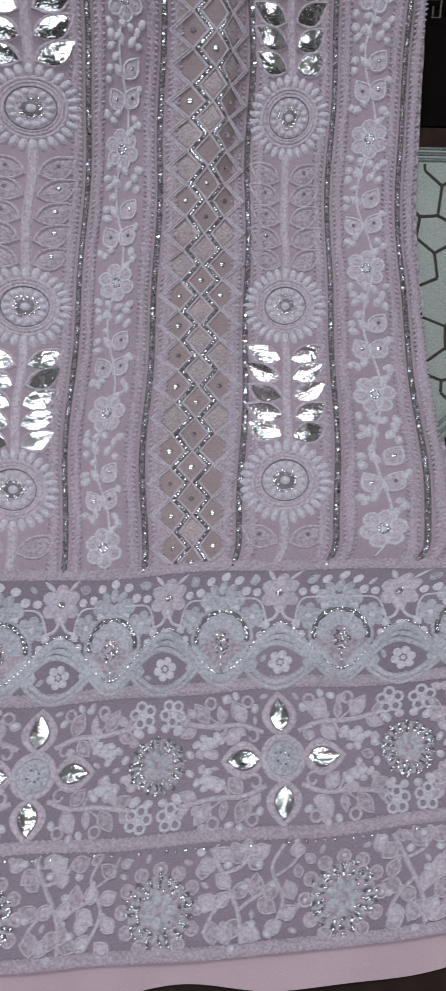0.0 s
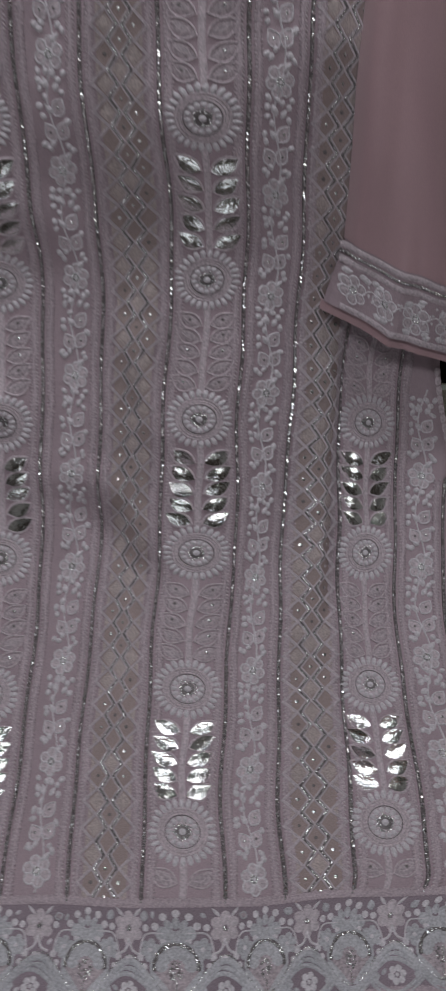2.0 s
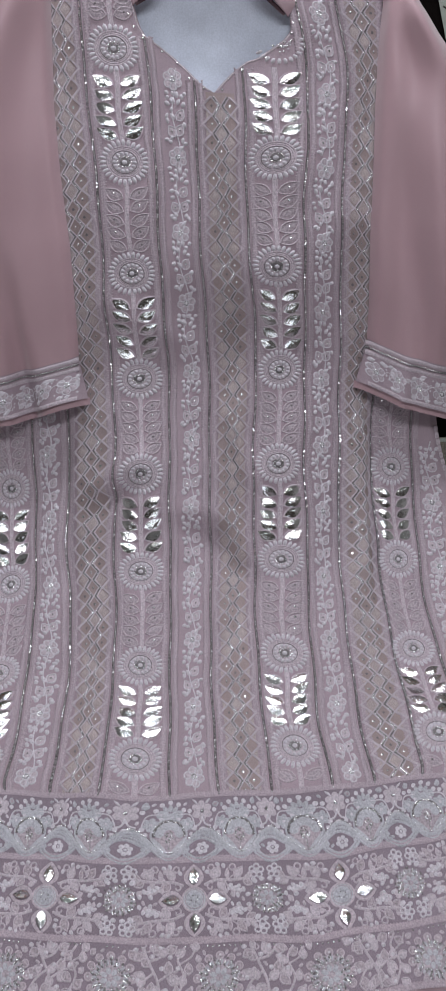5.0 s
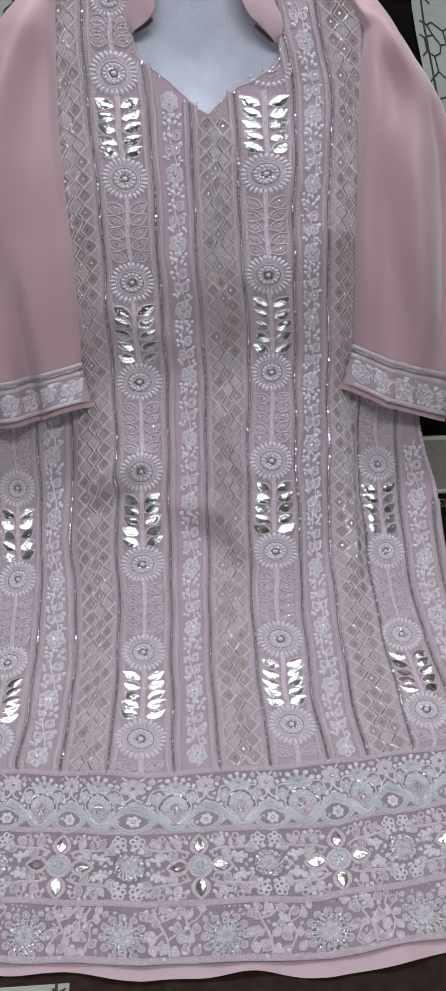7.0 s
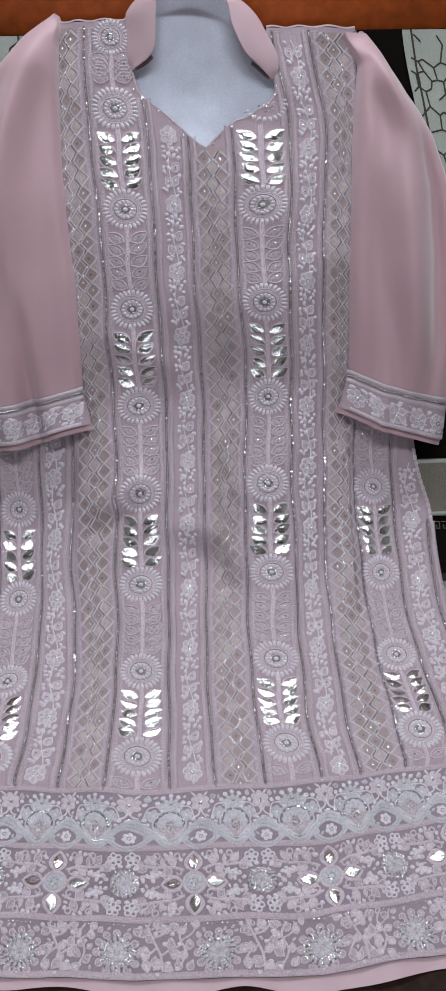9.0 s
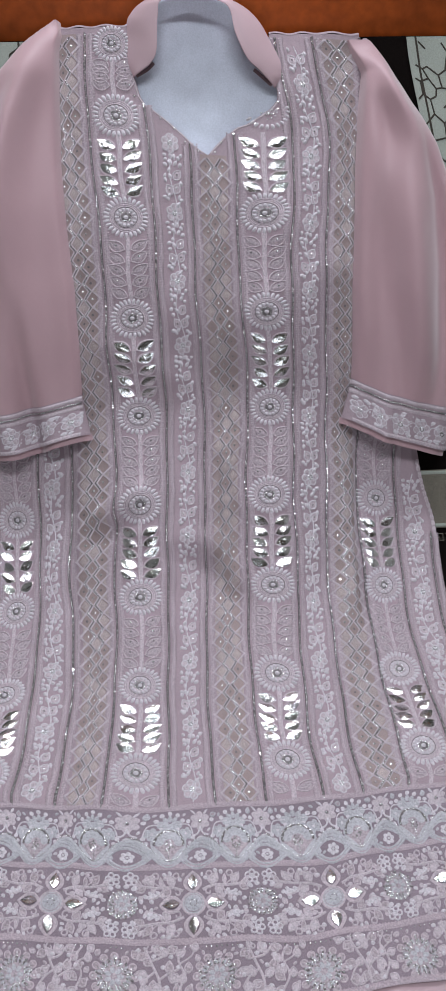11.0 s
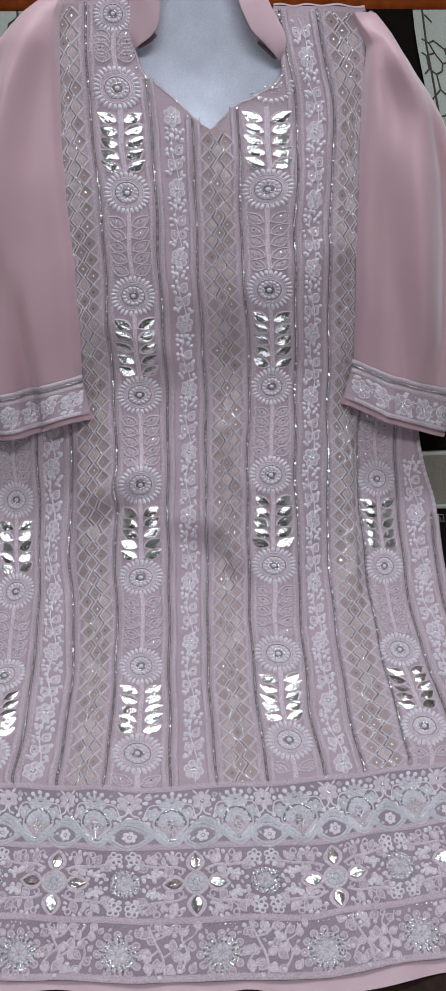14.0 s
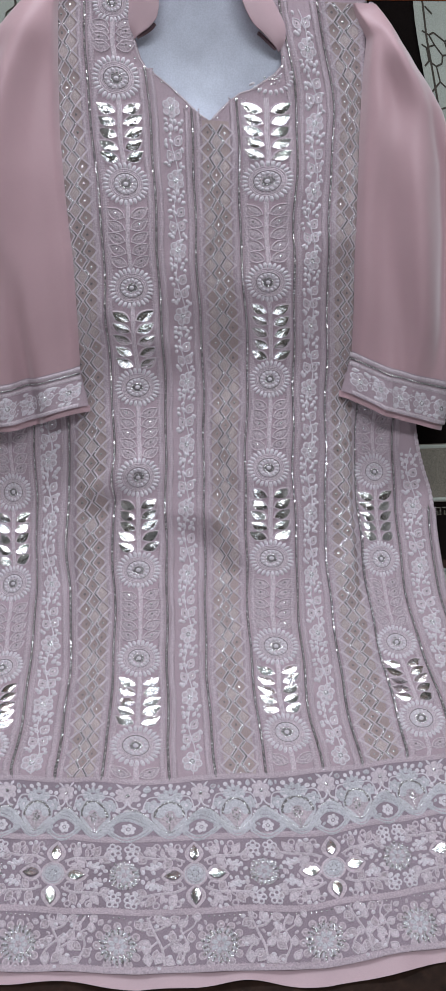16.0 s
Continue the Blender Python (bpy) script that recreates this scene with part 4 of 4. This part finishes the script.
def fan(c):
    """A scalloped fan over a leaf pair, between wave lines."""
    w = Work(COOL, SILVER, DULL, VEIL)
    x, q = c, .122
    for k in range(7):
        a = math.radians(6 + k * 28)
        w.pad(lens((x + .004 * math.cos(a), q + .006 + .004 * math.sin(a)), (x + .0165 * math.cos(a), q + .006 + .0165 * math.sin(a)), .0098, 5), .0012, COOL)
    w.oval((x, q + .001), .0150, .0150, 0, .0005, VEIL, 18)
    a = np.radians(np.linspace(-8, 188, 26))
    for r, m, wd in ((.0152, DULL, .0030), (.0176, COOL, .0022), (.0130, COOL, .0014)):
        w.cord(np.column_stack([x + r * np.cos(a), q + .006 + r * np.sin(a)]), wd, .0012, m)
    for k in range(50):
        t, r = math.radians(random.uniform(-5, 185)), random.uniform(.0140, .0164)
        w.bead((x + r * math.cos(t), q + .006 + r * math.sin(t)), random.uniform(.0006, .0010), SILVER, .0010, 5, .0010)
    for k in range(46):
        t, r = random.random() * 6.28, math.sqrt(random.random())
        w.bead((x + .0048 * r * math.cos(t), q + .003 + .0068 * r * math.sin(t)), random.uniform(.0006, .0010), SILVER if k % 3 else DULL, .0014, 5, .0008)
    for side in (-1, 1):
        w.pad(lens((x + side * .0005, q - .0135), (x + side * .0185, q + .006), .0085, 6, side * -.003), .0011, COOL)
    for k in range(5):
        w.bead((x, q - .013 + .002 * k), .0008, SILVER, .0012, 5, .001)
    w.done("fan_motif", kurta)
    # bush above the fan
    w = Work(COOL, WHITE)
    for k in range(5):
        a = math.radians(20 + k * 35)
        w.bead((x + .0150 * math.cos(a), .1505 + .0135 * math.sin(a)), .0028, WHITE, .0018, 8)
        w.oval((x + .0088 * math.cos(a), .1500 + .0075 * math.sin(a)), .0042, .0027, a, .0013, COOL, 8)
    for a in (0, 180, 270):
        a = math.radians(a)
        w.oval((x + .0072 * math.cos(a), .1500 + .0045 * math.sin(a)), .0070, .0050, a, .0011, COOL, 9)
    for s in (-1, 1):
        w.bead((x + s * .0085, .1455), .0026, WHITE, .0018, 8)
        for n in range(6):
            a = n * math.pi / 3 + .3
            w.oval((x + s * .0180 + .0046 * math.cos(a), .1395 + .0046 * math.sin(a)), .0036, .0030, a, .0010, COOL, 8)
        w.bead((x + s * .0180, .1395), .0018, WHITE, .0016, 7)
        w.cord(curve((x + s * .008, .1505), (x + s * .021, .1495), (x + s * .0255, .139), (x + s * .024, .132)), .0014, .0012, WHITE)
        w.bead((x + s * .0255, .1345), .0026, WHITE, .0018, 8)
        w.bead((x + s * .0225, .1285), .0024, WHITE, .0018, 8)
    w.done("bush_motif", kurta)


def eye_motif(x):
    """An almond with a six-dot flower, and the large flower above it."""
    w = Work(COOL, WHITE, SILVER, PALE)
    o = lens((x - .0185, .1125), (x + .0185, .1125), .0225, 8)
    w.cord(o, .0034, .0013, COOL, True)
    for side in (-1, 1):
        w.pad(lens((x + side * .0125, .1125), (x + side * .0235, .1125), .010, 5), .0008, COOL)
    w.cord(lens((x - .0225, .1125), (x + .0225, .1125), .0295, 8), .0026, .0012, COOL, True)
    for k in range(6):
        a = k * math.pi / 3 + .2
        w.bead((x + .0045 * math.cos(a), .1125 + .0045 * math.sin(a)), .0026, WHITE, .0018, 8)
    w.bead((x, .1125), .0016, WHITE, .0018)
    f = (x, .1535)
    for k in range(6):
        a = k * math.pi / 3 + math.pi / 6
        w.oval((f[0] + .0068 * math.cos(a), f[1] + .0068 * math.sin(a)), .0052, .0042, a, .0011, PALE, 9)
    for k in range(6):
        w.bead((f[0] + random.uniform(-.0014, .0014), f[1] + random.uniform(-.0014, .0014)), .0010, SILVER, .0012, 5, .0010)
    for s in (-1, 1):
        w.pad(lens((x + s * .004, .161), (x + s * .0105, .1675), .0028, 4), .0014, WHITE)
        w.bead((x + s * .0135, .1540), .0026, WHITE, .0018, 8)
        w.cord(curve((x, .1465), (x + s * .003, .139), (x + s * .009, .136)), .0020, .0012, WHITE)
    w.oval((x, .1335), .0038, .0026, 0, .0014, WHITE)
    w.done("almond_motif", kurta)


random.seed(23)
x = np.arange(-.378, .362, .003)
w = Work(COOL, SILVER)
def wave(x):
    k = (np.asarray(x) - .152) / .0685
    k = np.where(k < -2, -2 + (k + 2) * .0685 / .073, k)
    return .1185 - .0135 * np.cos(k * 2 * np.pi)


w.cord(np.column_stack([x, wave(x)]), .0050, .0014, COOL, base=.0003)
w.cord(np.column_stack([x, wave(x) - .0042]), .0022, .0014, COOL, base=.0003)
for c in np.arange(-.376, .360, .0019):
    if random.random() < .8:
        w.bead((c, float(wave(c)) + .0034 + random.uniform(-.0005, .0005)), .0010, SILVER, .0013, 5, .0006)
w.done("wave_line", kurta, "silver edged wave of thread")
for k in range(-7, 4):
    c = .152 + .0685 * k - .0045 * max(0, -k - 2)
    if -.36 < c < .362:
        fan(c)
    if -.36 < c + .034 < .345:
        eye_motif(c + .034)


def outline_flower(w, c, r):
    turn = random.random()
    for k in range(5):
        a = turn + k * 2 * math.pi / 5
        o = (c[0] + .58 * r * math.cos(a), c[1] + .58 * r * math.sin(a))
        w.ring(o, r * .34, r * .24, .0012, WHITE, 8)
    w.bead(c, r * .2, WHITE, .0014)


def scroll(w, c, r, turn, sx):
    a = np.linspace(0, 5.4, 16)
    rr = r * (1 - a / 8)
    w.cord(np.column_stack([c[0] + sx * rr * np.cos(a + turn), c[1] + rr * np.sin(a + turn)]), r * .42, .0013, PALE)


def sprig(w, x, q, sx, sy):
    """A quarter of the foliage between a medallion and a sequin disc."""
    P = lambda a, b: (x + sx * a, q + sy * b)
    w.cord(curve(P(.010, .014), P(.022, .0185), P(.040, .019), P(.058, .022)), .0030, .0014, PALE)
    w.cord(curve(P(.030, .019), P(.036, .010), P(.046, .006)), .0020, .0013, PALE)
    for (a, b), (c, d), wd in (((.020, .020), (.026, .032), .0085), ((.041, .021), (.049, .032), .0075), ((.024, .017), (.031, .0085), .0075),
                               ((.052, .021), (.060, .0285), .0035), ((.033, .020), (.034, .030), .004), ((.049, .019), (.058, .0145), .0065)):
        w.pad(lens(P(a, b), P(c, d), wd, 5), .0012, PALE if random.random() < .6 else VEIL)
        w.cord(lens(P(a, b), P(c, d), wd, 5), .0013, .0015, PALE, True)
    for a, b, r in ((.0175, .031, .0030), (.039, .0315, .0031)):
        w.ring(P(a, b), r, .0019, .0014, PALE, 10)
    w.cord(curve(P(.034, .0195), P(.040, .024), P(.040, .028)), .0013, .0012, PALE)
    scroll(w, P(.0165, .0120), .0044, 1.0, sx)
    for k in range(3):
        w.oval(P(.036 + .004 * k, .0125 - .002 * k), .0042, .0026, sx * sy * (.9 - .3 * k), .0013, WHITE, 8)
    for k in range(9):
        a, b, t = random.uniform(.016, .056), random.uniform(.004, .034), random.uniform(0, 6.28)
        w.pad(lens(P(a, b), P(a + .007 * math.cos(t), min(.0355, max(.002, b + .007 * math.sin(t)))), .0056, 4), .0010, PALE)
    for a, b in ((.043, .0045), (.049, .010), (.0445, .013), (.053, .005), (.030, .033), (.0135, .027), (.024, .0345)):
        w.oval(P(a, b), .0028, .0021, random.uniform(0, 3), .0016, WHITE, 8)


def medallion(x):
    q = .0600
    w = Work(THREAD, COOL, SILVER, DULL, VEIL)
    w.oval((x, q), .0125, .0125, 0, .0009, COOL, 20)
    w.ring((x, q), .0118, .0026, .0014, THREAD, 20)
    w.ring((x, q), .0092, .0008, .0013, VEIL, 20)
    for k in range(8):
        a = k * math.pi / 4
        w.oval((x + .0058 * math.cos(a), q + .0058 * math.sin(a)), .0026, .0019, a, .0020, COOL, 7, .0004)
        w.bead((x + .0034 * math.cos(a + .4), q + .0034 * math.sin(a + .4)), .0008, SILVER if k % 2 else DULL, .001, 5, .0012)
    pieces = []
    for k in range(4):
        a = k * math.pi / 2
        b, t = (x + .0125 * math.cos(a), q + .0125 * math.sin(a)), (x + .0345 * math.cos(a), q + .0345 * math.sin(a))
        w.cord(lens(b, t, .0170, 8), .0034, .0013, THREAD, True)
        w.cord(lens(b, t, .0125, 8), .0012, .0013, THREAD, True)
        pieces.append(((x + .0145 * math.cos(a), q + .0145 * math.sin(a)), (x + .0318 * math.cos(a), q + .0318 * math.sin(a))))
    ob = w.done("medallion_motif", kurta, "round medallion with four foil petals")
    for b, t in pieces:
        foil_piece(b, t, .0098, ob)
    w = Work(THREAD, WHITE, PALE, VEIL)
    for sx in (-1, 1):
        for sy in (-1, 1):
            sprig(w, x, q, sx, sy)
    w.done("foliage_motif", kurta)


def sequin_disc(x, q, r, name, petals):
    w = Work(THREAD, WHITE, SILVER, DULL, COOL, PALE, VEIL)
    w.oval((x, q), r * .95, r * .95, 0, .0007, VEIL, 20)
    for k in range(7):
        a = k * .9
        w.oval((x + r * .34 * math.cos(a), q + r * .34 * math.sin(a)), r * .24, r * .17, a, .0014, COOL, 8)
    for k in range(18):
        a = k * 2 * math.pi / 18 + random.uniform(-.05, .05)
        w.oval((x + r * .76 * math.cos(a), q + r * .76 * math.sin(a)), r * .18, r * .07, a, .0014, COOL, 7)
        for m in range(7 if k % 2 else 10):
            d = random.uniform(.58, 1.0) * r
            w.bead((x + d * math.cos(a + .15 + random.uniform(-.07, .07)), q + d * math.sin(a + .15 + random.uniform(-.07, .07))), random.uniform(.0007, .0012), SILVER if m % 3 else DULL, .0016, 5, .0010)
    for k in range(46 if petals else 26):
        a, d = random.random() * 6.283, r * random.uniform(.45, 1.0)
        w.bead((x + d * math.cos(a), q + d * math.sin(a)), random.uniform(.0006, .0010), SILVER, .0014, 5, .0014)
    if petals:
        for k in range(12):
            a = k * 2 * math.pi / 12
            w.oval((x + r * 1.10 * math.cos(a), q + r * 1.10 * math.sin(a)), r * .20, r * .20, a, .0008, VEIL, 10)
            w.ring((x + r * 1.10 * math.cos(a), q + r * 1.10 * math.sin(a)), r * .19, r * .08, .0016, THREAD, 10)
            if k % 3 == 0:
                w.bead((x + r * 1.12 * math.cos(a), q + r * 1.12 * math.sin(a)), r * .12, WHITE, .0014, 8)
    else:
        for sx in (-1, 1):
            for sy in (-1, 1):
                outline_flower(w, (x + sx * .0088, q + sy * .0275), .0080)
                w.oval((x + sx * .004, q + sy * .0195), .0028, .0024, 0, .0016, WHITE, 8)
                w.oval((x + sx * .0115, q + sy * .0180), .0036, .0026, sx * sy * .7, .0013, WHITE, 8)
    w.done(name, kurta, "round rosette covered in silver sequins")


def branch(w, x, q, sx):
    P = lambda a, b: (x + sx * a * .92, q + b)
    w.cord(curve(P(-.014, .026), P(-.006, .010), P(.002, -.006), P(.004, -.022)), .0028, .0014, PALE)
    w.cord(curve(P(.002, -.006), P(.012, .000), P(.022, .004)), .0024, .0014, PALE)
    w.cord(curve(P(-.008, .012), P(.004, .016), P(.012, .026)), .0024, .0014, PALE)
    w.cord(curve(P(-.002, .002), P(-.012, -.006), P(-.018, -.016)), .0024, .0014, PALE)
    for (a, b), (c, d) in (((.004, .017), (-.002, .028)), ((.010, .020), (.020, .025)), ((.012, .000), (.013, .012)), ((.014, -.001), (.024, -.008)),
                           ((-.010, -.003), (-.021, .002)), ((-.014, -.010), (-.012, -.022)), ((.004, -.015), (.015, -.020)), ((.003, -.010), (-.006, -.020)),
                           ((-.012, .020), (-.021, .014))):
        w.pad(lens(P(a, b), P(c, d), .0092, 5), .0012, PALE if random.random() < .5 else VEIL)
        w.cord(lens(P(a, b), P(c, d), .0084, 5), .0014, .0015, PALE, True)
    for a, b in ((.022, .006), (.006, .006), (-.004, .017), (.014, .016), (-.017, -.004), (.010, -.013), (-.002, -.024), (.019, -.018), (-.020, .024), (.004, .024)):
        w.oval(P(a, b), .0026, .0023, 0, .0019, WHITE, 8)
    scroll(w, P(-.008, .024), .0040, 2.0, sx)


for k in range(-2, 4):
    c = -.0325 + .1425 * k
    if -.345 < c < .40:
        medallion(c)
    if -.35 < c + .0715 < .36:
        sequin_disc(c + .0715, .0605, .0155, "sequin_disc", False)
for k in range(-3, 5):
    c = -.0085 + .0978 * k
    if -.34 < c < .40:
        sequin_disc(c, -.0125, .0182, "rosette_motif", True)
    if -.33 < c + .049 < .36:
        w = Work(THREAD, WHITE, PALE, VEIL)
        branch(w, c + .040, -.0095, 1)
        taken = []
        for k2 in range(60):
            b = (c + .049 + random.uniform(-.030, .030), -.0095 + random.uniform(-.025, .025))
            a = random.uniform(.4, 2.7)
            t = (b[0] + .010 * math.cos(a), min(.0165, b[1] + .010 * math.sin(a)))
            m = ((b[0] + t[0]) / 2, (b[1] + t[1]) / 2)
            if math.hypot(abs(m[0] - c - .049) - .049, m[1] + .0125) < .0275 or any(math.hypot(m[0] - u, m[1] - v) < .0088 for u, v in taken):
                continue
            taken.append(m)
            w.pad(lens(b, t, .0070, 5), .0010, PALE if k2 % 3 else VEIL)
            w.cord(lens(b, t, .0074, 5), .0015, .0016, PALE, True)
            if k2 % 2:
                w.bead((t[0], t[1]), .0019, PALE, .0018, 8)
        w.cord(curve((c + .066, .016), (c + .060, .004), (c + .066, -.012), (c + .058, -.030)), .0024, .0014, PALE)
        w.cord(curve((c + .062, .000), (c + .071, .006), (c + .076, .015)), .0018, .0013, PALE)
        w.done("branch_motif", kurta)

# small leaves and buds that crowd the net between the hem motifs
CELLS = .0005
taken = np.zeros((1640, 460), bool)
for laid in LAID:
    at = ((laid - (-.40, -.05)) / CELLS).astype(int)
    at = at[(at[:, 0] > 1) & (at[:, 0] < 1638) & (at[:, 1] > 1) & (at[:, 1] < 458)]
    for i, j in ((0, 0), (1, 0), (-1, 0), (0, 1), (0, -1)):
        taken[at[:, 0] + i, at[:, 1] + j] = True
DISC = {r: np.add.outer(np.arange(-r, r + 1)**2, np.arange(-r, r + 1)**2) <= r * r for r in (5, 7, 9, 12)}
random.seed(41)
for q0, q1, tone, bud in ((.106, .166, COOL, WHITE), (.027, .0965, PALE, WHITE), (-.030, .0165, PALE, PALE)):
    pieces = []
    for r, tries in ((12, 3000), (9, 5000), (7, 6000), (5, 6000)):
        for k in range(tries):
            i, j = random.randrange(60, 1520), random.randrange(int((q0 + .05) / CELLS) + r, int((q1 + .05) / CELLS) - r)
            spot = taken[i - r:i + r + 1, j - r:j + r + 1]
            if (spot & DISC[r]).any():
                continue
            spot |= DISC[r]
            pieces.append((-.40 + i * CELLS, -.05 + j * CELLS, r * CELLS))
    for x0 in np.arange(-.38, .38, .095):
        w = Work(tone, bud, VEIL) if tone is not bud else Work(tone, VEIL)
        for x, q, r in pieces:
            if not x0 <= x < x0 + .095 or x > float(BODY_R(q)) - .012:
                continue
            a = random.uniform(.2, 2.9)
            if r > .0028:
                b, t = (x - r * .95 * math.cos(a), q - r * .95 * math.sin(a)), (x + r * .95 * math.cos(a), q + r * .95 * math.sin(a))
                w.pad(lens(b, t, r * 1.35, 5), .0011, VEIL if random.random() < .35 else tone)
                w.cord(lens(b, t, r * 1.35, 5), .0013, .0014, tone, True)
            else:
                w.oval((x, q), r * 1.05, r * .62, a, .0013, random.choice((tone, tone, bud)), 8)
        if w.n:
            tagged(w.done("leaf_filling", kurta, "small thread leaves and buds"), kind="stuff")
